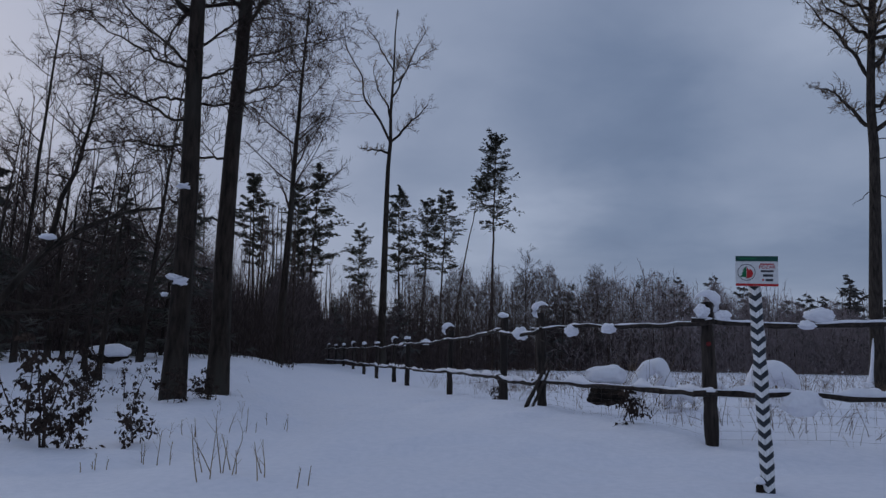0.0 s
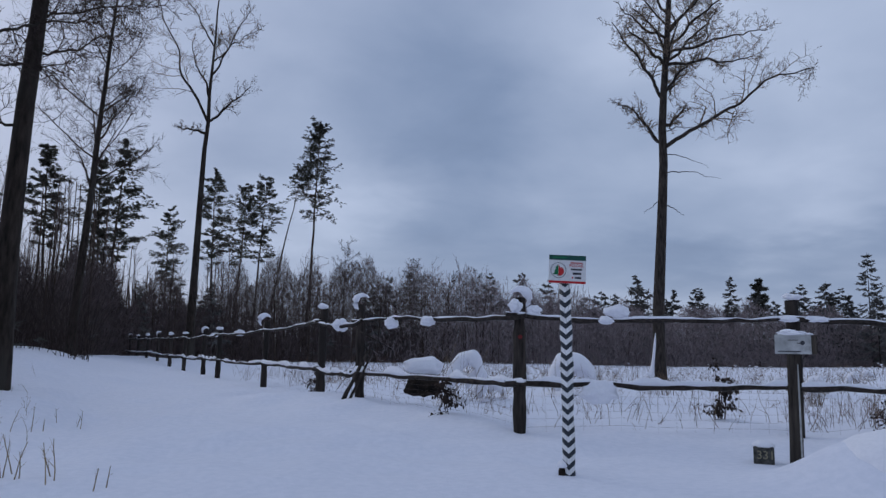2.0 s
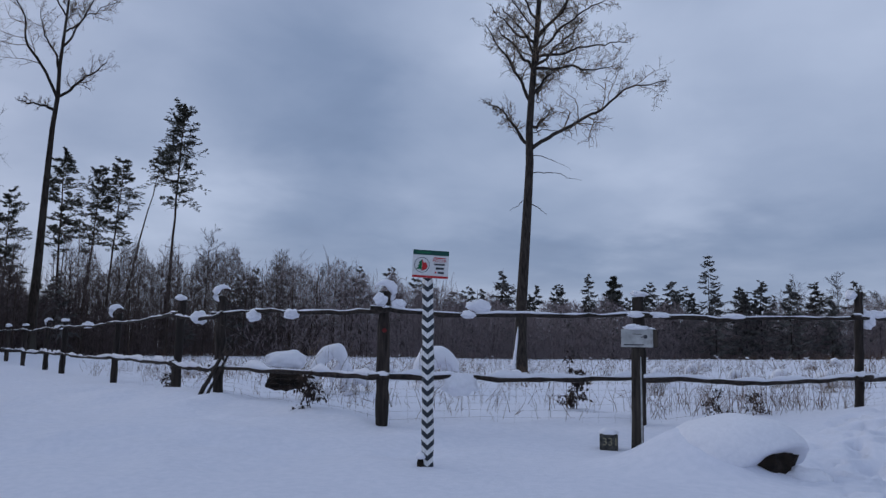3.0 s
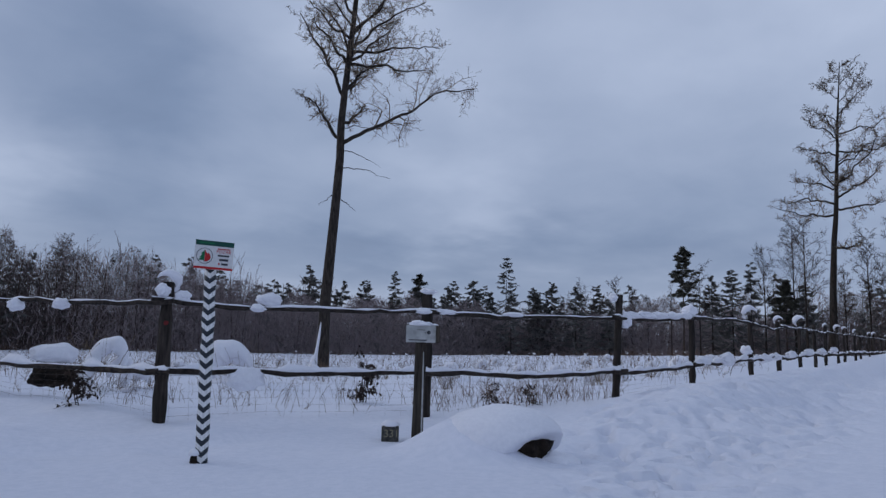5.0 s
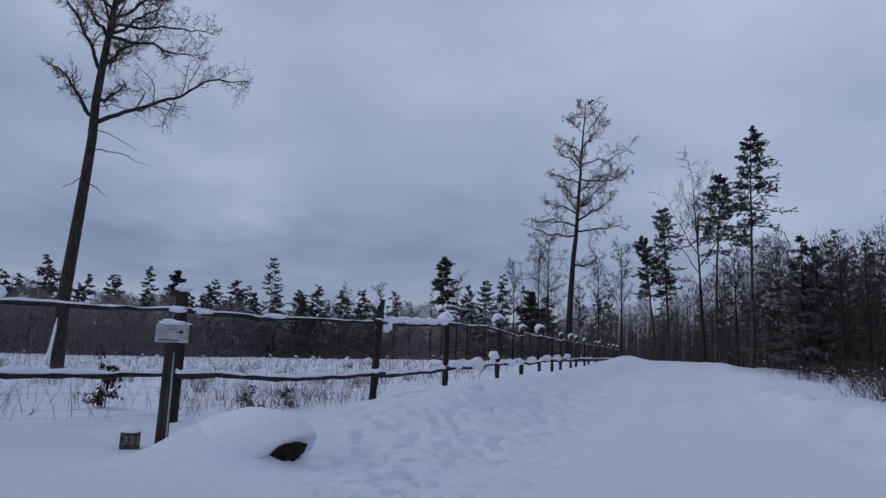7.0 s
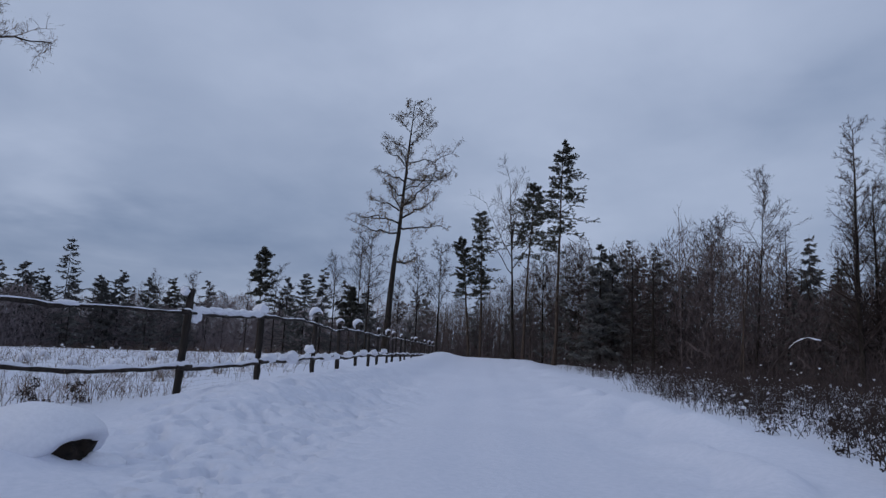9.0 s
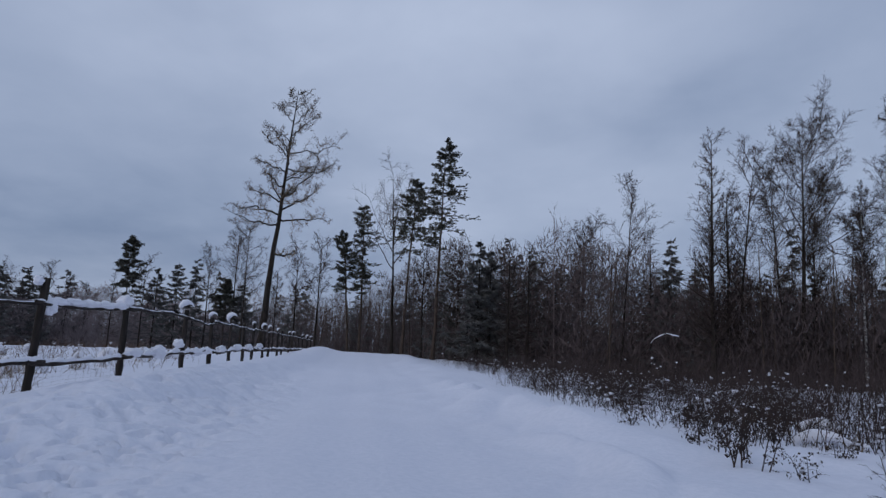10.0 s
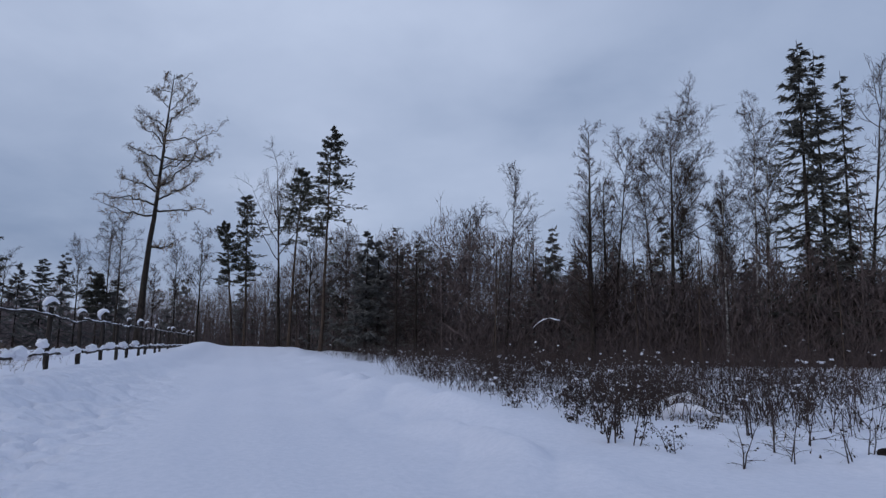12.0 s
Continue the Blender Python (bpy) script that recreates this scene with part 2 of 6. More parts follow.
def snow_height(x, y):
    """The snow surface with its drifts, and the trodden strip between road and fence."""
    z = ground_height(x, y)
    r = np.hypot(x, y)
    z = z + 0.05 * value_noise(x / 3.1, y / 3.1, 3) + 0.02 * value_noise(x / 1.1, y / 1.1, 4)
    s, c = road_frame(x, y)
    trodden = smooth(48.5, 54.0, np.degrees(np.arctan2(x, y))) * smooth(4.5, 7.5, s) * (1 - smooth(26, 45, s)) * smooth(0.6, 2.2, c) * (1 - smooth(4.9, 5.6, c))
    lumps = value_noise(x / 0.42, y / 0.42, 5) + 0.6 * value_noise(x / 0.2, y / 0.2, 6)
    pits = smooth(0.26, 0.46, value_noise(x / 0.23, y / 0.19, 13)) + 0.8 * smooth(0.3, 0.5, value_noise(x / 0.17 + 3, y / 0.2, 14))
    z = z + trodden * (0.045 * np.minimum(lumps, 0.3) + 0.035 * value_noise(x / 0.85, y / 0.85, 7) - 0.10 * pits + 0.012 * value_noise(x / 0.11, y / 0.11, 15))
    bank = smooth(6, 9, s) * (1 - smooth(60, 80, s)) * np.exp(-((c + 4.0) / 1.7) ** 2)
    z = z + bank * (0.27 * np.abs(value_noise(s / 2.2 + 0.4, (c + 0.3 * s) / 1.1, 8)) + 0.035 * value_noise(s / 0.6, c / 0.5, 12) - 0.05)
    z = z + 0.012 * (1 - smooth(3.0, 3.8, np.abs(c))) * smooth(4, 8, s) * np.sin(c * 5.2 + 0.4 * np.sin(s * 0.3))
    wild = smooth(-5.5, -8.0, c) * smooth(2, 6, s) + smooth(6.2, 8.0, c) * smooth(5, 10, r) + smooth(-4, -6, x) * smooth(9, 12, y)
    z = z + np.clip(wild, 0, 1) * (0.10 * value_noise(x / 1.6, y / 1.6, 9) + 0.06 * value_noise(x / 0.6, y / 0.6, 10)) * (1 - smooth(60, 120, r))
    return z


def level(x, y):
    return float(snow_height(np.array([float(x)]), np.array([float(y)]))[0])


# ---- mesh tools ----
class Geo:
    """Collects tubes, blades and lumps as arrays, and makes one mesh of them."""

    def __init__(self):
        self.v, self.q, self.t, self.n = [], [], [], 0

    def add(self, v, quads=None, tris=None):
        if quads is not None and len(quads):
            self.q.append(np.asarray(quads) + self.n)
        if tris is not None and len(tris):
            self.t.append(np.asarray(tris) + self.n)
        self.v.append(np.asarray(v, float).reshape(-1, 3))
        self.n += len(self.v[-1])

    def tubes(self, P, R, sides=5, cap=False):
        """P: (branches, points, 3), R: (branches, points)."""
        P, R = np.asarray(P, float), np.asarray(R, float)
        B, n, _ = P.shape
        if not B:
            return
        T = np.gradient(P, axis=1)
        T /= np.linalg.norm(T, axis=2, keepdims=True) + 1e-9
        mean = P[:, -1] - P[:, 0]
        ref = np.where(np.abs(mean[:, 2:3]) < 0.85 * np.linalg.norm(mean, axis=1, keepdims=True), [[0, 0, 1.0]], [[1.0, 0, 0]])
        a = np.cross(T, ref[:, None, :])
        a /= np.linalg.norm(a, axis=2, keepdims=True) + 1e-9
        b = np.cross(T, a)
        ang = np.arange(sides) * 2 * np.pi / sides
        ring = P[:, :, None] + R[:, :, None, None] * (np.cos(ang)[None, None, :, None] * a[:, :, None] + np.sin(ang)[None, None, :, None] * b[:, :, None])
        i = (np.arange(B)[:, None, None] * n + np.arange(n - 1)[None, :, None]) * sides
        k = np.arange(sides)[None, None, :]
        k2 = (k + 1) % sides
        quads = np.stack([i + k, i + k2, i + sides + k2, i + sides + k], -1).reshape(-1, 4)
        tris = None
        if cap:
            fan = np.array([(0, m + 1, m) for m in range(1, sides - 1)])
            ends = [(bb * n) * sides + fan for bb in range(B)] + [(bb * n + n - 1) * sides + fan[:, ::-1] for bb in range(B)]
            tris = np.concatenate(ends)
        self.add(ring.reshape(-1, 3), quads, tris)

    def blades(self, p, d, length, width, rng):
        """Small pointed leaves: one triangle each."""
        p, d = np.asarray(p), np.asarray(d)
        n = len(p)
        if not n:
            return
        side = np.cross(d, rng.normal(size=(n, 3)))
        side /= np.linalg.norm(side, axis=1, keepdims=True) + 1e-9
        length, width = np.broadcast_to(length, n)[:, None], np.broadcast_to(width, n)[:, None]
        v = np.stack([p - side * width * 0.5, p + side * width * 0.5, p + d * length], 1)
        self.add(v.reshape(-1, 3), None, np.arange(3 * n).reshape(-1, 3))

    def ribbons(self, P, R, rng):
        """Slender tapering twigs too fine to be round: one narrow strip each."""
        P, R = np.asarray(P), np.asarray(R)
        B, n, _ = P.shape
        if not B:
            return
        side = unit(np.cross(P[:, -1] - P[:, 0], rng.normal(size=(B, 3))))[:, None]
        v = np.stack([P - side * R[..., None], P + side * R[..., None]], 2)
        i = (np.arange(B)[:, None] * n + np.arange(n - 1)[None]) * 2
        self.add(v.reshape(-1, 3), np.stack([i, i + 1, i + 3, i + 2], -1).reshape(-1, 4))

    def leaves(self, p, d, length, width, rng):
        """Folded leaves: two triangles each."""
        n = len(p)
        side = np.cross(d, rng.normal(size=(n, 3)))
        side /= np.linalg.norm(side, axis=1, keepdims=True) + 1e-9
        length, width = np.broadcast_to(length, n)[:, None], np.broadcast_to(width, n)[:, None]
        mid = p + d * length * 0.5
        v = np.stack([p, mid + side * width * 0.5, p + d * length, mid - side * width * 0.5 + rng.normal(size=(n, 3)) * width * 0.2], 1)
        b = np.arange(n)[:, None] * 4
        self.add(v.reshape(-1, 3), None, np.concatenate([b + [0, 1, 2], b + [0, 2, 3]]))

    def merged(self, other, m):
        """Adds the arrays of other, moved by the 4 x 4 matrix m."""
        v, q, t = other
        m = np.array(m)
        self.add(v @ m[:3, :3].T + m[:3, 3], q, t)

    def arrays(self):
        v = np.concatenate(self.v) if self.v else np.zeros((0, 3))
        q = np.concatenate(self.q) if self.q else np.zeros((0, 4), int)
        t = np.concatenate(self.t) if self.t else np.zeros((0, 3), int)
        return v, q, t

    def mesh(self, name, mat, smooth_shade=True):
        v, q, t = self.arrays()
        me = bpy.data.meshes.new(name)
        me.vertices.add(len(v))
        me.vertices.foreach_set("co", v.astype(np.float32).ravel())
        loops = np.concatenate([q.ravel(), t.ravel()]).astype(np.int32)
        me.loops.add(len(loops))
        me.loops.foreach_set("vertex_index", loops)
        total = np.concatenate([np.full(len(q), 4), np.full(len(t), 3)]).astype(np.int32)
        start = np.concatenate([[0], np.cumsum(total)[:-1]]).astype(np.int32) if len(total) else total
        me.polygons.add(len(total))
        me.polygons.foreach_set("loop_start", start)
        me.polygons.foreach_set("loop_total", total)
        me.polygons.foreach_set("use_smooth", np.full(len(total), smooth_shade))
        me.update(calc_edges=True)
        me.validate()
        me.materials.append(mat)
        return me


def part(name, data, mat, parent, label=""):
    """Links a Geo or bmesh as one mesh object under a thing or a part."""
    if isinstance(data, Geo):
        me = data.mesh(name, mat)
    else:
        me = bpy.data.meshes.new(name)
        data.to_mesh(me)
        data.free()
        me.materials.append(mat)
    ob = new(name, me)
    ob.parent = parent
    return tagged(ob, label)


def thing(name, label, category, x=0.0, y=0.0, z=0.0, turn=0.0, group="", kind=""):
    ob = new(name)
    ob.empty_display_size = 0.2
    ob.matrix_basis = pose(x, y, z, 0, 0, turn)
    return tagged(ob, label, category, group, kind)


def unit(v):
    return v / (np.linalg.norm(v, axis=-1, keepdims=True) + 1e-9)


def paths(rng, start, way, length, n, up, wander, gnarl=0.0):
    """Wandering branch lines from start along way, bending towards the sky by up (down if negative)."""
    B = len(start)
    P = np.zeros((B, n, 3))
    P[:, 0] = start
    d = unit(way)
    step = (np.asarray(length) / (n - 1))[:, None]
    drift = rng.normal(size=(B, 3)) * wander
    for k in range(1, n):
        d = unit(d + drift * 0.5 + rng.normal(size=(B, 3)) * wander + np.array([0, 0, up]))
        if k % 2:
            drift = drift * 0.4 + rng.normal(size=(B, 3)) * wander * 0.6
        P[:, k] = P[:, k - 1] + d * step
    return P


def shoots(rng, P, R, count, u0, angle, ratio, up, wander, n, thin=0.55, least=0.006, taper=0.25, top=1.0, fall=0.5):
    """Side branches from the lines P: count on each, between u0 and top of its length."""
    B, m, _ = P.shape
    if not B:
        return np.zeros((0, n, 3)), np.zeros((0, n))
    u = u0 + (top - u0) * ((np.arange(count)[None] + rng.random((B, count))) / count)
    f = u * (m - 1)
    i = np.minimum(f.astype(int), m - 2)
    w = (f - i)[..., None]
    b = np.arange(B)[:, None]
    start = P[b, i] * (1 - w) + P[b, i + 1] * w
    tangent = unit(P[b, i + 1] - P[b, i])
    radius = (R[b, i] * (1 - w[..., 0]) + R[b, i + 1] * w[..., 0]) * thin * (0.7 + 0.5 * rng.random((B, count)))
    side = unit(np.cross(tangent, rng.normal(size=(B, count, 3))))
    a = np.radians(angle) * (0.7 + 0.6 * rng.random((B, count)))[..., None]
    way = tangent * np.cos(a) + side * np.sin(a)
    length = np.linalg.norm(np.diff(P, axis=1), axis=2).sum(1)[:, None] * ratio * (0.6 + 0.8 * rng.random((B, count))) * (1 - fall * u)
    start, way, length, radius = start.reshape(-1, 3), way.reshape(-1, 3), length.ravel(), np.maximum(radius.ravel(), least)
    Q = paths(rng, start, way, length, n, up, wander)
    return Q, radius[:, None] * np.linspace(1, taper, n)[None]


def trunk_line(rng, h, lean, r, n=14, wander=0.02, tip=0.12, flare=1.5):
    z = np.linspace(0, 1, n)
    P = np.stack([lean[0] * z ** 1.2, lean[1] * z ** 1.2, h * z], -1)
    P[1:, :2] += np.cumsum(rng.normal(size=(n - 1, 2)), 0) * wander * h / n
    P[0, 2] = -0.4
    R = r * (1 - (1 - tip) * z ** 0.9)
    R[0] *= flare
    return P[None], R[None]


def limb_lines(rng, trunk, trunk_r, limbs, az, n=9, thick=0.5, gnarl=0.10):
    """Main limbs given as (height share, heading, rise, length, bend): heading 0 to the right of a viewer who looks along az, 90 away from him."""
    right, away = np.array([math.cos(az), -math.sin(az), 0]), np.array([math.sin(az), math.cos(az), 0])
    P, R = [], []
    for share, heading, rise, length, bend in limbs:
        f = share * (trunk.shape[1] - 1)
        i = min(int(f), trunk.shape[1] - 2)
        start = trunk[0, i] * (1 - f + i) + trunk[0, i + 1] * (f - i)
        rad = trunk_r[0, i] * thick
        h, e = radians(heading), radians(rise)
        way = (right * math.cos(h) + away * math.sin(h)) * math.cos(e) + np.array([0, 0, math.sin(e)])
        line = paths(rng, start[None], way[None], [length], n, bend, gnarl * 0.4)[0]
        line[1:] += rng.normal(size=(n - 1, 3)) * length * gnarl * 0.12
        fine = 3 * (n - 1) + 1
        at_u, u = np.arange(n), np.linspace(0, n - 1, fine)
        bow = np.stack([np.interp(u, at_u, line[:, k]) for k in range(3)], -1)
        for _ in range(2):
            bow[1:-1] = 0.25 * bow[:-2] + 0.5 * bow[1:-1] + 0.25 * bow[2:]
        bow[1:] += rng.normal(size=(fine - 1, 3)) * gnarl * 0.12
        P.append(bow)
        R.append(rad * np.linspace(1, 0.2, fine))
    return np.array(P), np.array(R)


def hairs(rng, geo, P, count, least, share=1.05, spread=0.42):
    """The finest twigs: one slender tapered blade each, along the lines P."""
    B, m, _ = P.shape
    f = (0.15 + 0.85 * rng.random((B, count))) * (m - 1)
    i = np.minimum(f.astype(int), m - 2)
    b = np.arange(B)[:, None]
    p = P[b, i] + (P[b, i + 1] - P[b, i]) * (f - i)[..., None]
    d = unit(unit(P[b, i + 1] - P[b, i]) + rng.normal(size=(B, count, 3)) * spread + np.array([0, 0, 0.12]))
    size = np.linalg.norm(P[:, -1] - P[:, 0], axis=1)[:, None] * share * (0.6 + 0.8 * rng.random((B, count)))
    geo.blades(p.reshape(-1, 3), d.reshape(-1, 3), size.ravel(), least * 1.3, rng)


def bare_arrays(seed, h, lean, r, crown, limbs=(), az=0.0, count=16, angle=55, ratio=0.30, up=0.06, twigs=(7, 6, 4), wander=0.13, least=0.008, tip=0.1, flare=1.5, fall=0.75, sides=8, thick=0.5, gnarl=0.10, split=False, dead=(), limb_seed=0, curly=False):
    """A leafless tree: the trunk in one Geo, limbs and twigs in another; split: the limbs as Geos of their own."""
    rng = np.random.default_rng(seed)
    wood, twig = Geo(), Geo()
    T, TR = trunk_line(rng, h, lean, r, tip=tip, flare=flare)
    wood.tubes(T, TR, sides)
    L, LR = shoots(rng, T, TR, count, crown, angle, ratio, up, wander, 8, 0.42, least * 2, fall=fall) if count else (np.zeros((0, 8, 3)), np.zeros((0, 8)))
    if len(limbs) and len(L):
        grow = np.linspace(0, 7, 22)
        i = np.minimum(grow.astype(int), 6)
        L = L[:, i] + (L[:, i + 1] - L[:, i]) * (grow - i)[None, :, None]
        LR = LR[:, i] + (LR[:, i + 1] - LR[:, i]) * (grow - i)[None]
    sets = [(L, LR)]
    if len(limbs):
        sets.append(limb_lines(np.random.default_rng(limb_seed) if limb_seed else rng, T, TR, limbs, az, 8, thick, gnarl))
    P1, R1 = np.concatenate([s[0] for s in sets]), np.concatenate([s[1] for s in sets])
    arms = []
    if len(dead):
        D, DR = limb_lines(rng, T, TR, dead, az, 8, 0.13, 0.2)
        P0, R0 = np.concatenate([P1, D]), np.concatenate([R1, DR])
    else:
        P0, R0 = P1, R1
    if split:
        for p, q in zip(P0, R0):
            arm = Geo()
            arm.tubes(p[None], q[None], 6)
            arms.append(arm)
    else:
        twig.tubes(P0, R0, 5)
    if curly:
        # stubby crooked oak twigs in dense sprays
        P2, R2 = shoots(rng, P1, R1, twigs[0], 0.22, 58, 0.35, up + 0.06, wander * 1.8, 7, 0.5, least * 1.3)
        P3, R3 = shoots(rng, P2, R2, twigs[1], 0.12, 58, 0.46, up, wander * 2.6, 5, 0.6, least * 0.7)
    else:
        P2, R2 = shoots(rng, P1, R1, twigs[0], 0.12, 48, 0.48, up, wander * 1.3, 5, 0.5, least * 1.3)
        P3, R3 = shoots(rng, P2, R2, twigs[1], 0.15, 50, 0.52, up * 0.6, wander * 1.5, 4 if split else 3, 0.6, least * 0.85)
    if split:
        twig.tubes(P2, R2, 3)
    else:
        twig.ribbons(P2, R2, rng)
    twig.ribbons(P3, R3 * 1.2, rng)
    if len(twigs) > 2:
        if curly:
            hairs(rng, twig, P3, twigs[2], least * 0.65, 0.48, 0.9)
        else:
            hairs(rng, twig, P3, max(2, twigs[2] - 1), least * 0.8, 0.75)
    return wood, twig, arms


def pine_arrays(seed, h, lean, r, crown, count=60, ratio=0.13, density=32, blade=(0.25, 0.055), wood_sides=7, dead=5):
    """A Scots pine: bare stem, irregular crown of needle tufts."""
    rng = np.random.default_rng(seed)
    wood, green = Geo(), Geo()
    T, TR = trunk_line(rng, h, lean, r, wander=0.03, tip=0.12)
    wood.tubes(T, TR, wood_sides)
    L, LR = shoots(rng, T, TR, count, crown, 80, ratio, 0.03, 0.11, 6, 0.4, 0.02, top=0.99, fall=0.0)
    v = (L[:, 0, 2] / h - crown) / (1 - crown)
    side = np.arctan2(L[:, 2, 1] - L[:, 0, 1], L[:, 2, 0] - L[:, 0, 0])
    phase = rng.uniform(0, 6.28)
    env = np.interp(v, (0, 0.12, 0.3, 0.65, 0.9, 1), (0.45, 0.9, 1.0, 0.72, 0.38, 0.16)) * (0.9 + 0.16 * np.sin(side * 2 + v * 7 + phase)) * rng.uniform(0.72, 1.1, len(L))
    L = L[:, :1] + (L - L[:, :1]) * env[:, None, None]
    L[:, :, 2] += np.linalg.norm(L[:, -1] - L[:, 0], axis=1)[:, None] * ((v - 0.45) * 0.5)[:, None] * np.linspace(0, 1, 6)[None]
    keep = rng.random(len(L)) > np.interp(v, (0, 0.25, 1), (0.45, 0.08, 0.0))
    L, LR = L[keep], LR[keep]
    # boughs stand in storeys
    storey = h * (1 - crown) / 10
    L[:, :, 2] += (0.42 * (np.round(L[:, 0, 2] / storey) * storey - L[:, 0, 2]))[:, None]
    wood.tubes(L, LR, 4)
    if dead:
        D, DR = shoots(rng, T, TR, dead, 0.3, 85, ratio * 0.5, -0.02, 0.12, 4, 0.3, 0.012, top=crown, fall=0.0)
        wood.tubes(D, DR, 3)
    S, SR = shoots(rng, L, LR, 15, 0.2, 58, 0.36, 0.05, 0.12, 4, 0.5, 0.012)
    S[:, :, 2] = S[:, :1, 2] + (S[:, :, 2] - S[:, :1, 2]) * 0.45
    S = np.concatenate([S, paths(rng, T[:, -2], np.array([[0, 0, 1.0]]), [h * 0.05], 4, 0.1, 0.05)])
    n = len(S)
    u = rng.random((n, density)) ** 0.7 * 0.8 + 0.2
    f = u * 3
    i = np.minimum(f.astype(int), 2)
    b = np.arange(n)[:, None]
    p = S[b, i] + (S[b, i + 1] - S[b, i]) * (f - i)[..., None]
    d = unit(unit(S[b, i + 1] - S[b, i]) * 0.5 + rng.normal(size=(n, density, 3)) * np.array([0.8, 0.8, 0.34]) + np.array([0, 0, 0.16]))
    k = rng.random(n * density)
    green.blades(p.reshape(-1, 3), d.reshape(-1, 3), blade[0] * (0.6 + 0.7 * k), blade[1] * (0.7 + 0.6 * k), rng)
    return wood, green


def spruce_arrays(seed, h, lean, r, crown=0.06, count=70, reach=0.16, density=22, blade=(0.42, 0.12), gaps=0.1, sides=6):
    """A spruce: whorls of drooping boughs with hanging sprays, narrowing to the top."""
    rng = np.random.default_rng(seed)
    wood, green = Geo(), Geo()
    T, TR = trunk_line(rng, h, lean, r, wander=0.01, tip=0.06)
    wood.tubes(T, TR, sides)
    L, LR = shoots(rng, T, TR, count, crown, 88, reach, 0.0, 0.05, 6, 0.22, 0.012, top=0.985, fall=0.93)
    keep = rng.random(len(L)) > gaps
    L, LR = L[keep], LR[keep]
    span = np.linspace(0, 1, 6)[None, :]
    size = np.linalg.norm(L[:, -1] - L[:, 0], axis=1)[:, None]
    L[:, :, 2] += size * (-0.42 * span + 0.30 * span ** 3)
    wood.tubes(L, LR, 3)
    n = len(L)
    if density:
        f = (rng.random((n, density)) * 0.85 + 0.15) * 5
        i = np.minimum(f.astype(int), 4)
        b = np.arange(n)[:, None]
        along = unit(L[b, i + 1] - L[b, i])
        side = unit(np.cross(along, np.array([0, 0, 1.0]))) * rng.choice([-1, 1], size=(n, density, 1))
        p = L[b, i] + (L[b, i + 1] - L[b, i]) * (f - i)[..., None]
        d = unit(along * 0.6 + side * (0.5 + 0.4 * rng.random((n, density, 1))) + rng.normal(size=(n, density, 3)) * 0.25 + np.array([0, 0, -0.35]))
        k = rng.random(n * density)
        size = np.minimum(np.repeat(size[:, 0], density) * 0.5 + 0.12, blade[0] * 1.6)
        green.blades(p.reshape(-1, 3), d.reshape(-1, 3), size * (0.6 + 0.6 * k), blade[1] * (0.7 + 0.6 * k), rng)
    return wood, green


def dead_spruce_arrays(seed, h, lean, r, count=150, reach=0.17, least=0.015):
    """A dead spruce: straight stem with many thin bare side twigs."""
    rng = np.random.default_rng(seed)
    wood, twig = Geo(), Geo()
    T, TR = trunk_line(rng, h, lean, r, wander=0.01, tip=0.06)
    wood.tubes(T, TR, 6)
    L, LR = shoots(rng, T, TR, count, 0.12, 80, reach, 0.03, 0.08, 4, 0.2, least, top=0.99, fall=0.8)
    twig.tubes(L, LR, 3)
    hairs(rng, twig, L, 14, least * 0.8, 0.38)
    return wood, twig


def plant(name, label, x, y, geos, mats, sink=0.1, group="", crown_name="crown"):
    """A tree as a thing with its trunk and its crown."""
    ob = thing(name, label, "tree", x, y, level(x, y) - sink, group=group)
    part("trunk", geos[0], mats[0], ob)
    part(crown_name, geos[1], mats[1], ob)
    for arm in geos[2] if len(geos) > 2 else ():
        part("limb", arm, mats[0], ob)
    return ob


# ---- snow-covered ground ----
def snow_ground():
    az = np.radians(np.concatenate([np.arange(-46, 46, 0.6), np.arange(46, 100, 0.34), np.arange(100, 134, 0.6), np.arange(134, 314, 5.0)]))
    r = [0.3]
    while r[-1] < 110:
        r.append(r[-1] * (1.06 if r[-1] < 4 else 1.0065 if r[-1] < 26 else 1.025))
    while r[-1] < 3500:
        r.append(r[-1] * 1.22)
    r = np.array(r)
    A, Q = np.meshgrid(az, r)
    x, y = Q * np.sin(A), Q * np.cos(A)
    z = snow_height(x, y)
    z = np.where(Q > 150, z - smooth(150, 400, Q) * 3.0, z)
    n, m = x.shape
    i = np.arange(n - 1)[:, None] * m
    k = np.arange(m)[None]
    k2 = (k + 1) % m
    quads = np.stack([i + k, i + k2, i + m + k2, i + m + k], -1).reshape(-1, 4)
    g = Geo()
    g.add(np.stack([x, y, z], -1).reshape(-1, 3), quads, [(0, (j + 1) % m, j) for j in range(1, m - 1)])
    ob = new("ground", g.mesh("ground", SNOW))
    tagged(ob, "snow-covered ground with a smooth forest road and ploughed banks", "snow", kind="structure")


snow_ground()


# ---- fences ----
def box_bm(size, centre=(0, 0, 0), bevel=0.004):
    bm = bmesh.new()
    bmesh.ops.create_cube(bm, size=1.0, matrix=Matrix.Translation(centre) @ Matrix.Diagonal((*size, 1)))
    if bevel:
        bmesh.ops.bevel(bm, geom=bm.edges[:], offset=bevel, segments=2, affect="EDGES")
    return bm


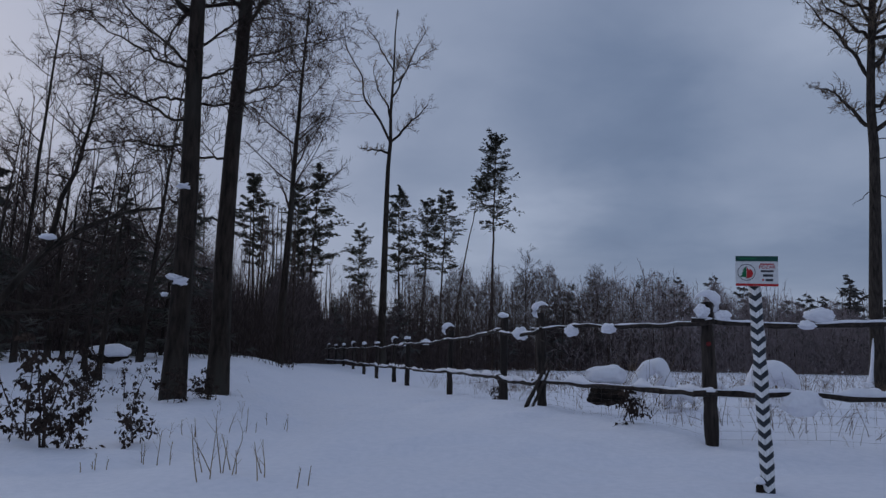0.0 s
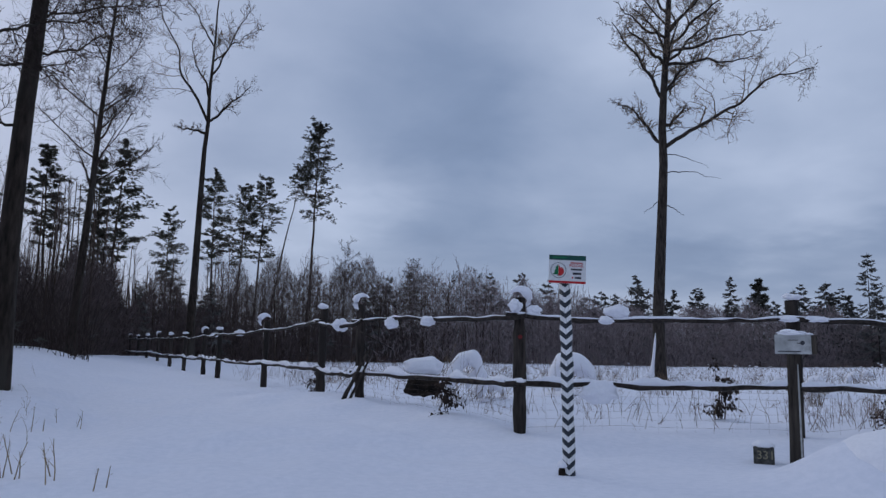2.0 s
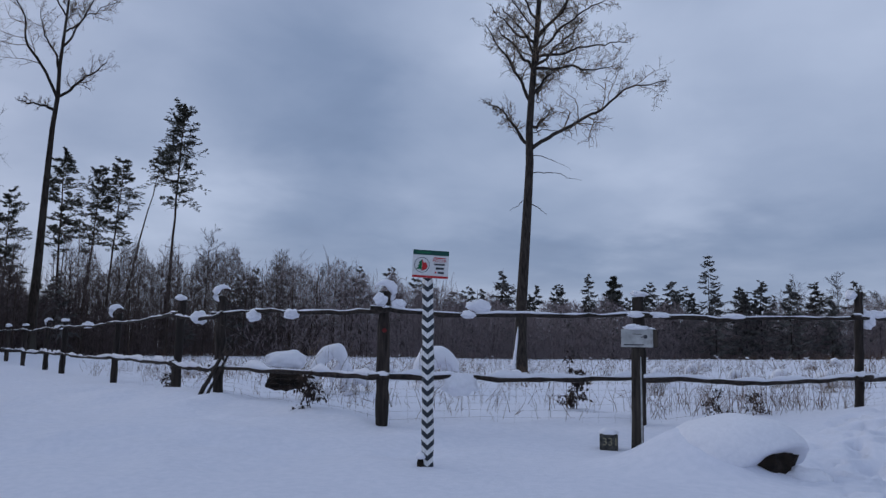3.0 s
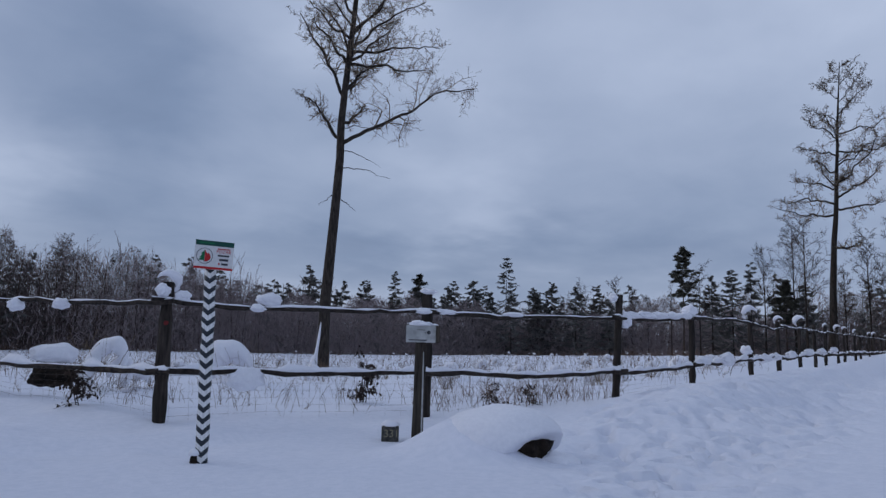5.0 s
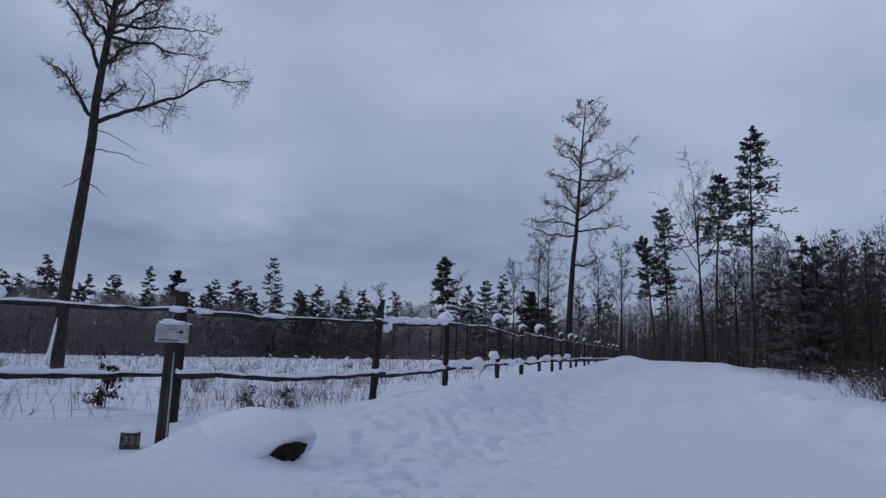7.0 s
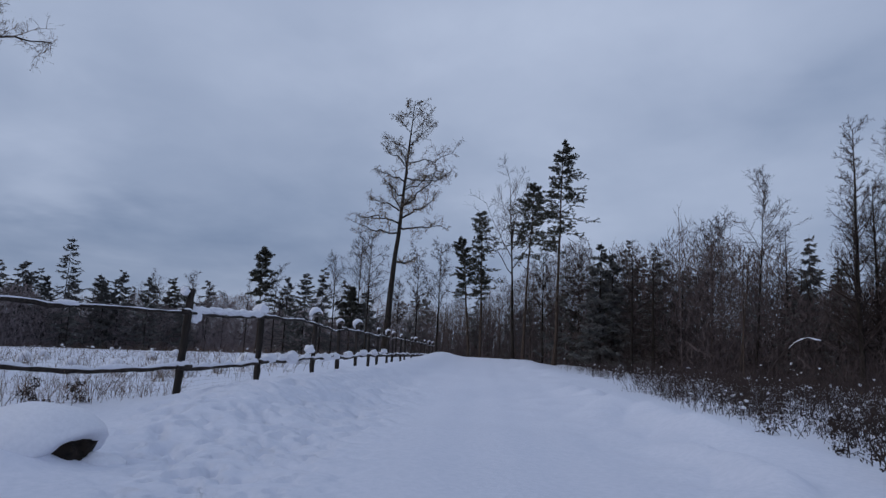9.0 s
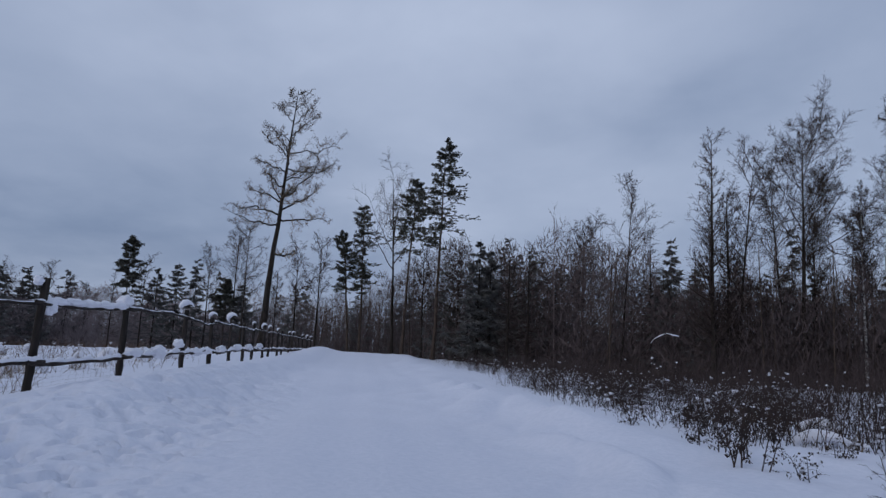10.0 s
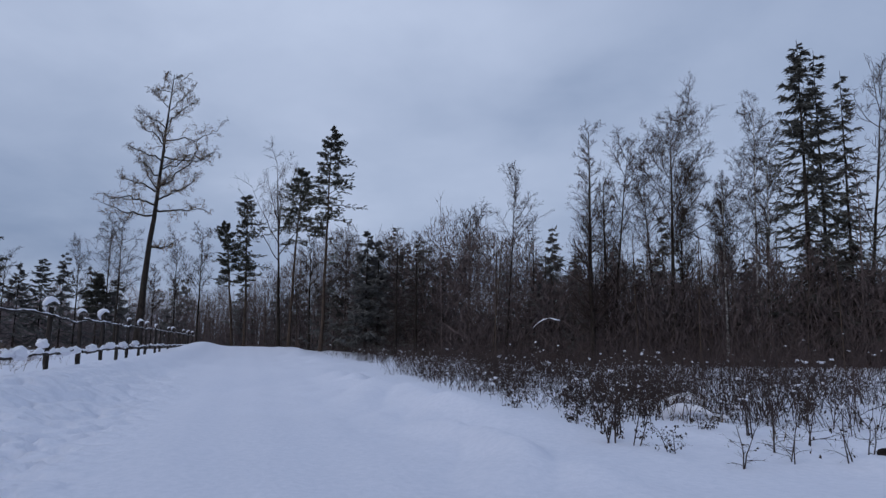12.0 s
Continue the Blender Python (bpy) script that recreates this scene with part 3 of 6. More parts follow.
def disc_bm(radius, y, x=0.0, z=0.0, depth=0.002, inner=0.0, n=40):
    """A disc or ring facing -y."""
    bm = bmesh.new()
    outer = [bm.verts.new((x + radius * math.cos(a), y, z + radius * math.sin(a))) for a in np.arange(n) * 2 * math.pi / n]
    if inner:
        hole = [bm.verts.new((x + inner * math.cos(a), y, z + inner * math.sin(a))) for a in np.arange(n) * 2 * math.pi / n]
        for k in range(n):
            bm.faces.new((outer[k], outer[(k + 1) % n], hole[(k + 1) % n], hole[k]))
    else:
        bm.faces.new(outer)
    ext = bmesh.ops.extrude_face_region(bm, geom=bm.faces[:])
    bmesh.ops.translate(bm, verts=[v for v in ext["geom"] if isinstance(v, bmesh.types.BMVert)], vec=(0, depth, 0))
    return bm


def flat_bm(points, y, depth=0.002):
    """A flat shape in the x-z plane, facing -y, a little thick."""
    bm = bmesh.new()
    bm.faces.new([bm.verts.new((px, y, pz)) for px, pz in points])
    ext = bmesh.ops.extrude_face_region(bm, geom=bm.faces[:])
    bmesh.ops.translate(bm, verts=[v for v in ext["geom"] if isinstance(v, bmesh.types.BMVert)], vec=(0, depth, 0))
    bmesh.ops.recalc_face_normals(bm, faces=bm.faces[:])
    return bm


def wobbly_pole(rng, a, b, ra, rb, n=12, sag=0.0, wander=0.02, sides=8, rough=0.10):
    """A round timber from a to b, a little crooked and knotty."""
    g = Geo()
    u = np.linspace(0, 1, n)
    a, b = np.array(a, float), np.array(b, float)
    P = a + (b - a) * u[:, None]
    off = np.cumsum(rng.normal(size=(n, 3)), 0) * wander
    off -= off[0] + (off[-1] - off[0]) * u[:, None]
    P = P + off
    P[:, 2] -= sag * 4 * u * (1 - u)
    R = (ra + (rb - ra) * u) * (1 + rough * rng.normal(size=n).clip(-1.3, 1.3))
    g.tubes(P[None], R[None], sides, cap=True)
    return g, P, R


def snow_ridge(rng, P, R, thick=0.05, cover=0.85):
    """Snow lying along the top of a rail: a lumpy strip that comes and goes."""
    n = 56
    u = np.linspace(0, len(P) - 1, n)
    i = np.minimum(u.astype(int), len(P) - 2)
    w = (u - i)[:, None]
    Q = P[i] * (1 - w) + P[i + 1] * w
    r = R[i] * (1 - w[:, 0]) + R[i + 1] * w[:, 0]
    lump = np.interp(np.arange(n), np.arange(0, n + 3, 3), rng.random(len(np.arange(0, n + 3, 3))))
    h = thick * np.clip(lump * 1.9 - (1.3 - cover), 0.04, 1.3)
    h[0] = h[-1] = 0.01
    across = unit(np.cross(P[-1] - P[0], [0, 0, 1.0]))
    ring = []
    for off, up in ((-0.62, 0.0), (-0.55, 0.5), (-0.25, 1.0), (0.25, 1.0), (0.55, 0.5), (0.62, 0.0), (0.0, -0.2)):
        ring.append(Q + across * (off * (r + h * 0.5))[:, None] + np.array([0, 0, 1.0]) * (r * 0.72 + up * (h + r * 0.3))[:, None])
    V = np.stack(ring, 1)
    m = V.shape[1]
    k = np.arange(m)[None]
    base = np.arange(n - 1)[:, None] * m
    g = Geo()
    g.add(V.reshape(-1, 3), np.stack([base + k, base + (k + 1) % m, base + m + (k + 1) % m, base + m + k], -1).reshape(-1, 4))
    return g


def blob(rng, size, rough=0.12, detail=3, flat=0.0, lean=(0, 0), squash=0.35, boxy=1.0):
    """A soft lump of snow, size (x, y, z), standing on z = 0; flat: how far its underside is cut off."""
    bm = bmesh.new()
    bmesh.ops.create_icosphere(bm, subdivisions=detail, radius=1.0)
    shift = Vector(rng.normal(size=3) * 10)
    for v in bm.verts:
        k = 1 + rough * noise.noise(v.co * 1.6 + shift) + rough * 0.5 * noise.noise(v.co * 3.7 + shift)
        c = v.co * k
        c.z = math.copysign(abs(c.z) ** boxy, c.z)
        if c.z < 0:
            c.z *= squash
        v.co = Vector((c.x * size[0] + lean[0] * c.z, c.y * size[1] + lean[1] * c.z, c.z * size[2]))
    for f in bm.faces:
        f.smooth = True
    return bm


def rest(name, label, category, bm, x, y, z, turn=0.0, mat=None, group=""):
    me = bpy.data.meshes.new(name)
    bm.to_mesh(me)
    bm.free()
    me.materials.append(mat or CAP_SNOW)
    ob = new(name, me)
    ob.matrix_basis = pose(x, y, z, 0, 0, turn)
    return tagged(ob, label, category, group)


def wire_panel(a, b, low, high, rng):
    """Knotted wire netting between two posts."""
    g = Geo()
    a, b = np.array(a), np.array(b)
    span = np.hypot(*(b - a))
    n = 9
    u = np.linspace(0, 1, n)
    rows = []
    for z in np.linspace(0, 1, 8):
        P = np.concatenate([a + (b - a) * u[:, None], (low(u) + (high - low(u)) * z + rng.normal(size=n) * 0.008)[:, None]], 1)
        rows.append(P)
    g.tubes(np.array(rows), np.full((len(rows), n), 0.0014), 3)
    cols = []
    for k in np.arange(0.15, span, 0.3) / span:
        base = float(low(np.array([k]))[0])
        cols.append([(*(a + (b - a) * k), base), (*(a + (b - a) * (k + rng.normal() * 0.004)), high)])
    g.tubes(np.array(cols), np.full((len(cols), 2), 0.0011), 3)
    return g


RED_MARK = noise_material("red_mark_paint", (0.10, 0.012, 0.012), (0.17, 0.018, 0.018), 30.0, 0.6, bump=0.2)


def fence(label, posts, seed, broken=(), wired=3, stout=1.0, shared=()):
    """Post-and-rail fence. posts: (x, y, rail height, post top)."""
    rng = np.random.default_rng(seed)
    ob = thing("fence", label, "fence")
    for k, (x, y, rail, top) in enumerate(posts):
        if k in shared:
            continue
        g, _, _ = wobbly_pole(rng, (x, y, level(x, y) - 0.4), (x + rng.normal() * 0.03, y + rng.normal() * 0.03, top), 0.112 * stout, 0.090 * stout, 14, wander=0.006, sides=12)
        part("post", g, WOOD, ob)
    if seed == 12:
        bm = disc_bm(0.036, -0.012, 0, 0, 0.01)
        mark = part("paint_mark", bm, RED_MARK, ob, "faded red paint mark")
        mark.matrix_basis = pose(3.885, 10.985, 1.62, 0, 0, -19)
    strips = []
    for k, (p, q) in enumerate(zip(posts[:-1], posts[1:])):
        way = unit(np.array([q[0] - p[0], q[1] - p[1]]))
        near = np.array([way[1], -way[0]])
        if near @ np.array([-p[0], -p[1]]) < 0:
            near = -near
        for drop, rad in ((0.0, 0.037), (1.08, 0.044)):
            off = near * (0.13 + 0.015 * (k % 2))
            z0, z1 = p[2] - drop + rng.normal() * 0.015, q[2] - drop + rng.normal() * 0.015
            ends = [np.array([p[0] - way[0] * 0.25, p[1] - way[1] * 0.25]), np.array([q[0] + way[0] * 0.2, q[1] + way[1] * 0.2])]
            if (k, drop > 0) in broken:
                ends[1] = ends[0] + (ends[1] - ends[0]) * 0.62
            g, P, R = wobbly_pole(rng, (*(ends[0] + off), z0), (*(ends[1] + off), z1), rad * 1.1, rad * 0.85, 22, sag=rng.uniform(0.0, 0.06), wander=0.014, rough=0.17)
            part("rail", g, RAIL_WOOD, ob)
            strips.append((P, R, drop))
        if k < wired:
            a, b = np.array(p[:2]) - near * 0.12, np.array(q[:2]) - near * 0.12
            low = lambda u: np.array([level(*(a + (b - a) * v)) for v in u]) - 0.05
            part("wire_netting", wire_panel(a, b, low, min(p[2], q[2]) - 1.02, rng), WIRE, ob, "thin rusty wire netting")
    for P, R, drop in strips:
        me = snow_ridge(rng, P, R, thick=rng.uniform(0.012, 0.03) if not drop else rng.uniform(0.05, 0.11)).mesh("snow_strip", CAP_SNOW)
        tagged(new("snow_strip", me), "thin strip of snow lying along a fence rail", "snow", "snow on the fence rails")
    return ob


LEFT_POSTS = [(3.92, 11.09, 1.96, 2.25), (1.94, 15.34, 1.99, 2.33), (1.28, 17.7, 2.02, 2.36), (0.0, 25.4, 2.0, 2.3), (-1.9, 32.4, 2.0, 2.2),
              (-2.95, 38.5, 2.0, 2.25), (-4.35, 43.2, 2.0, 2.2), (-5.8, 49.0, 2.0, 2.25), (-7.2, 54.0, 2.05, 2.3)]
for k in range(1, 8):
    LEFT_POSTS.append((-7.2 - 1.4 * k, 54.0 + 4.7 * k, 2.05 + 0.02 * k, 2.3 + 0.02 * k))
FRONT_POSTS = [(3.92, 11.09, 1.96, 2.25), (8.29, 10.15, 2.0, 2.32), (12.58, 9.25, 2.09, 2.55)]
RIGHT_POSTS = [(12.58, 9.25, 2.09, 2.58), (16.15, 9.68, 2.25, 2.37), (21.45, 10.96, 2.38, 2.63), (26.06, 12.33, 2.48, 2.67), (30.3, 13.5, 2.58, 2.85)]
for k in range(1, 13):
    RIGHT_POSTS.append((30.3 + 4.0 * k + 0.8 * math.sin(k * 2.9), 13.5 + 1.2 * k - 0.012 * k * k + 0.24 * math.sin(k * 2.9), 2.58 + 0.092 * k - 0.0022 * k * k, 2.85 + 0.092 * k - 0.0022 * k * k))
fence("weathered dark timber fence with snow-topped rails beside a track", LEFT_POSTS, 11)
fence("weathered dark timber fence of two rails in deep snow", FRONT_POSTS, 12, shared=(0, 2))
fence("dark timber fence climbing beside the snowy forest road", RIGHT_POSTS, 13, broken=((2, True),), wired=1, stout=0.74)


def lump(x, y, z, size, seed, turn=0.0, tip=0.0, label="rounded lump of snow on the fence"):
    r = np.random.default_rng(seed)
    ob = rest("snow_lump", label, "snow", blob(r, size, 0.34, 4, squash=0.75), x, y, z, turn, group="snow lumps on the fence")
    ob.matrix_basis = pose(x, y, z, 0, tip, turn)


def curl(x, y, z, size, along, seed, label="curled crescent of snow clinging to a post top"):
    """A crescent of snow that has slid over one side of a post top; along: direction of the open side."""
    r = np.random.default_rng(seed)
    a = np.radians(np.linspace(222, 28, 9) + r.normal() * 8)
    R = size * 0.38 * np.array([0.16, 0.55, 0.85, 1.0, 1.0, 0.85, 0.6, 0.36, 0.10]) * (1 + 0.12 * r.normal(size=9))
    P = np.stack([np.cos(a) * size * 0.85, r.normal(size=9) * 0.01, np.sin(a) * size * 0.85], -1)
    g = Geo()
    g.tubes(P[None], R[None], 10, cap=True)
    ob = new("snow_curl", g.mesh("snow_curl", CAP_SNOW))
    ob.matrix_basis = pose(x, y, z, 0, 0, along)
    tagged(ob, label, "snow", "snow curls on the post tops")


CAP = "thick curled cap of snow on a fence post"
curl(3.86, 11.0, 2.22, 0.20, 165, 1)
lump(3.80, 10.98, 2.10, (0.10, 0.10, 0.12), 1, 20, 10, CAP)
lump(4.10, 10.93, 2.03, (0.13, 0.10, 0.09), 2, 12)
curl(1.92, 15.26, 2.36, 0.20, -8, 3)
lump(1.27, 17.7, 2.40, (0.12, 0.11, 0.07), 5, 0, 0, CAP)
curl(-0.05, 25.3, 2.32, 0.24, 0, 6)
for k, (x, y, rail, top) in enumerate(LEFT_POSTS[4:]):
    if k % 3 == 1:
        curl(x, y, top + 0.02, 0.2, 0, 10 + k)
    else:
        lump(x - 0.03, y, top + 0.02, (0.15, 0.13, 0.08 + 0.04 * (k % 2)), 10 + k, 0, 0, CAP)
for k, (x, y, z, sx, sz) in enumerate(((1.55, 16.2, 1.95, 0.15, 0.16), (2.35, 14.2, 1.93, 0.13, 0.12), (2.85, 13.15, 1.95, 0.15, 0.10), (5.42, 10.71, 2.09, 0.22, 0.12), (5.22, 10.70, 1.93, 0.12, 0.07), (8.1, 10.05, 2.02, 0.15, 0.06),
                                       (8.55, 9.95, 2.02, 0.2, 0.06), (9.95, 9.65, 2.04, 0.24, 0.055), (-1.0, 29.4, 2.02, 0.2, 0.12), (-2.3, 35.0, 2.02, 0.2, 0.1))):
    lump(x, y - 0.03, z - 0.35 * sz, (sx, 0.09, sz), 30 + k, -12)
lump(8.28, 10.13, 2.37, (0.15, 0.13, 0.06), 45, 0, 0, CAP)
lump(12.48, 9.2, 2.50, (0.085, 0.09, 0.10), 46, 0, 0, CAP)
lump(12.85, 9.18, 2.04, (0.16, 0.12, 0.20), 47)
for k in range(5):
    lump(13.1 + 0.62 * k, 9.2 + 0.07 * k, 2.16 + 0.03 * k, (0.38, 0.12, 0.09), 48 + k, 7)
for k, (x, y, rail, top) in enumerate(RIGHT_POSTS[1:]):
    if k in (4, 9, 12):
        continue
    if k == 0:
        lump(x - 0.05, y, top + 0.04, (0.22, 0.18, 0.17), 60, 15, 0, CAP)
    else:
        curl(x - 0.03, y - 0.05, top + 0.02, (0.23 if k < 4 else 0.17) + 0.045 * math.sin(k * 2.3), -62 + 25 * math.sin(k * 1.7), 60 + k)
for k, (x, y, z, sx, sz) in enumerate(((16.8, 9.75, 1.22, 0.5, 0.14), (18.5, 10.1, 1.25, 0.7, 0.2), (20.7, 10.7, 1.55, 0.16, 0.16), (23.0, 11.3, 1.33, 0.8, 0.16), (25.2, 12.0, 1.4, 0.5, 0.14), (28.0, 12.8, 1.5, 0.7, 0.15),
                                       (32.0, 13.9, 1.65, 0.8, 0.15), (36.0, 15.1, 1.75, 0.8, 0.15), (41.0, 16.6, 1.9, 0.9, 0.16))):
    lump(x, y, z, (sx, 0.15, sz), 80 + k, 15, 0, "drooping lump of snow on the lower rail")
lump(5.10, 10.70, 0.76, (0.30, 0.12, 0.21), 99, -12, 0, "broad slab of snow hanging over the lower rail")


def prop_poles():
    r = np.random.default_rng(3)
    ob = thing("prop_poles", "two dark poles leaning against the fence", "pole")
    for a, b, w in (((1.42, 14.55, 0.2), (2.02, 15.0, 1.35), 0.045), ((1.53, 14.5, 0.2), (2.09, 14.98, 1.26), 0.032), ((1.85, 15.05, 1.75), (2.40, 14.35, 1.40), 0.012)):
        g, _, _ = wobbly_pole(r, a, b, w, w * 0.7, 8, wander=0.005, sides=7)
        part("pole", g, RAIL_WOOD, ob)


prop_poles()

# ---- sign post ----
def stripe_material():
    m, nt, bsdf = material("painted_chevrons", 0.55)
    coord = nt.nodes.new("ShaderNodeTexCoord")
    sep = nt.nodes.new("ShaderNodeSeparateXYZ")
    nt.links.new(coord.outputs["Object"], sep.inputs[0])

    def calc(op, a, b):
        n = nt.nodes.new("ShaderNodeMath")
        n.operation = op
        for k, v in enumerate((a, b)):
            if isinstance(v, (int, float)):
                n.inputs[k].default_value = v
            else:
                nt.links.new(v, n.inputs[k])
        return n.outputs[0]

    bend = calc("MULTIPLY", calc("ABSOLUTE", sep.outputs[0], 0.0), 0.85)
    wave = calc("FRACT", calc("DIVIDE", calc("SUBTRACT", sep.outputs[2], bend), 0.1225), 0.0)
    rag = nt.nodes.new("ShaderNodeTexNoise")
    rag.inputs["Scale"].default_value = 40.0
    dark = calc("GREATER_THAN", calc("ADD", wave, calc("MULTIPLY", calc("SUBTRACT", rag.outputs["Fac"], 0.5), 0.12)), 0.5)
    dirt = nt.nodes.new("ShaderNodeTexNoise")
    dirt.inputs["Scale"].default_value, dirt.inputs["Detail"].default_value = 14.0, 6.0
    ramp_n = nt.nodes.new("ShaderNodeValToRGB")
    ramp_n.color_ramp.elements[0].position, ramp_n.color_ramp.elements[0].color = 0.3, (0.50, 0.50, 0.50, 1)
    ramp_n.color_ramp.elements[1].position, ramp_n.color_ramp.elements[1].color = 0.6, (0.80, 0.80, 0.80, 1)
    nt.links.new(dirt.outputs["Fac"], ramp_n.inputs[0])
    mx = nt.nodes.new("ShaderNodeMix")
    mx.data_type = "RGBA"
    nt.links.new(dark, mx.inputs["Factor"])
    nt.links.new(ramp_n.outputs[0], mx.inputs["A"])
    mx.inputs["B"].default_value = (0.012, 0.018, 0.028, 1)
    nt.links.new(mx.outputs["Result"], bsdf.inputs["Base Color"])
    return m


def lettering(text, size, x, y, z, mat, parent, align="CENTER"):
    cu = bpy.data.curves.new("lettering", "FONT")
    cu.body, cu.size, cu.align_x, cu.extrude = text, size, align, 0.0008
    tmp = bpy.data.objects.new("lettering", cu)
    me = bpy.data.meshes.new_from_object(tmp)
    bpy.data.objects.remove(tmp)
    me.materials.append(mat)
    ob = new("lettering", me)
    ob.parent = parent
    ob.matrix_basis = pose(x, y, z, 90, 0, 0)
    return ob


WHITE_PAINT = noise_material("white_sign_paint", (0.60, 0.60, 0.60), (0.70, 0.70, 0.70), 30.0, 0.45, bump=0.05)
GREEN_PAINT = noise_material("green_sign_paint", (0.006, 0.055, 0.042), (0.010, 0.075, 0.058), 30.0, 0.45, bump=0.05)
RED_PAINT = noise_material("red_sign_paint", (0.40, 0.018, 0.022), (0.48, 0.025, 0.03), 30.0, 0.45, bump=0.05)
LEAF_GREEN = noise_material("green_print", (0.005, 0.12, 0.045), (0.01, 0.15, 0.06), 30.0, 0.5, bump=0)
DARK_PRINT = noise_material("dark_print", (0.03, 0.03, 0.04), (0.06, 0.06, 0.07), 30.0, 0.5, bump=0)
GREY_BOARD = noise_material("weathered_board", (0.26, 0.26, 0.25), (0.52, 0.52, 0.51), 8.0, 0.75, (1, 1, 1), 0.3, 0.004, second=(0.36, 0.37, 0.36))


def sign_post():
    x, y = 3.40, 7.98
    face = -math.degrees(math.atan2(x, y)) - 1.0
    ob = thing("sign_post", "black and white chevron-painted post carrying a fire warning sign", "sign", x, y, level(x, y), face)
    ob.matrix_basis = pose(x, y, level(x, y), 0, -1.2, face)
    rng = np.random.default_rng(5)
    g, _, _ = wobbly_pole(rng, (0, 0, -0.3), (0, 0, 2.2), 0.076, 0.070, 14, wander=0.0015, sides=20)
    part("pole", g, stripe_material(), ob, "round pole with black and white chevrons")
    board = part("sign_board", box_bm((0.435, 0.012, 0.335), (0, 0, 0), 0.003), WHITE_PAINT, ob, "white sign board with green and red edge bands")
    board.matrix_basis = pose(0.035, -0.084, 2.355, 0, 2.8, 8)
    y0 = -0.0085
    part("green_band", box_bm((0.431, 0.003, 0.058), (0, y0 + 0.001, 0.137), 0), GREEN_PAINT, board)
    part("red_band", box_bm((0.431, 0.003, 0.026), (0, y0 + 0.001, -0.153), 0), RED_PAINT, board)
    part("ring", disc_bm(0.092, y0 - 0.001, -0.105, -0.015, 0.002, 0.086), DARK_PRINT, board)
    cx, cz = -0.105, -0.015
    tree = [(-0.006, -0.06), (-0.006, -0.045), (-0.055, -0.045), (-0.028, -0.015), (-0.045, -0.015), (-0.02, 0.015), (-0.035, 0.018), (0.0, 0.06), (0.0, -0.06)]
    part("tree_emblem", flat_bm([(cx - 0.002 + a * 1.2, cz + b * 1.15) for a, b in tree], y0 - 0.001), LEAF_GREEN, board)
    flame = [(0.0, -0.06), (0.0, 0.06), (0.012, 0.035), (0.022, 0.02), (0.03, 0.035), (0.05, 0.012), (0.058, -0.012), (0.048, -0.04), (0.02, -0.055)]
    part("flame_emblem", flat_bm([(cx + 0.002 + a * 1.15, cz + b * 1.15) for a, b in flame], y0 - 0.001), RED_PAINT, board)
    bar = lambda w, h, bx, bz, mat: part("print_line", box_bm((w, 0.002, h), (bx, y0, bz), 0), mat, board)
    bar(0.14, 0.012, 0.105, 0.078, RED_PAINT)
    lettering("POŻAR", 0.052, 0.105, y0 - 0.001, 0.028, RED_PAINT, board)
    bar(0.13, 0.020, 0.105, 0.000, DARK_PRINT)
    bar(0.10, 0.026, 0.112, -0.048, DARK_PRINT)
    bar(0.018, 0.020, 0.062, -0.098, RED_PAINT)
    bar(0.075, 0.024, 0.125, -0.098, DARK_PRINT)
    bar(0.17, 0.014, -0.09, 0.138, LEAF_GREEN)
    rest("wood_chunk", "dark snow-capped wood chunk at the foot of the post", "wood", blob(rng, (0.05, 0.05, 0.11), 0.2, 2), x - 0.085, y + 0.0, level(x, y) + 0.0, mat=OLD_WOOD)
    rest("snow_lump", "small cap of snow on a wood chunk", "snow", blob(rng, (0.065, 0.065, 0.06), 0.15, 2), x - 0.085, y, level(x, y) + 0.10)


sign_post()


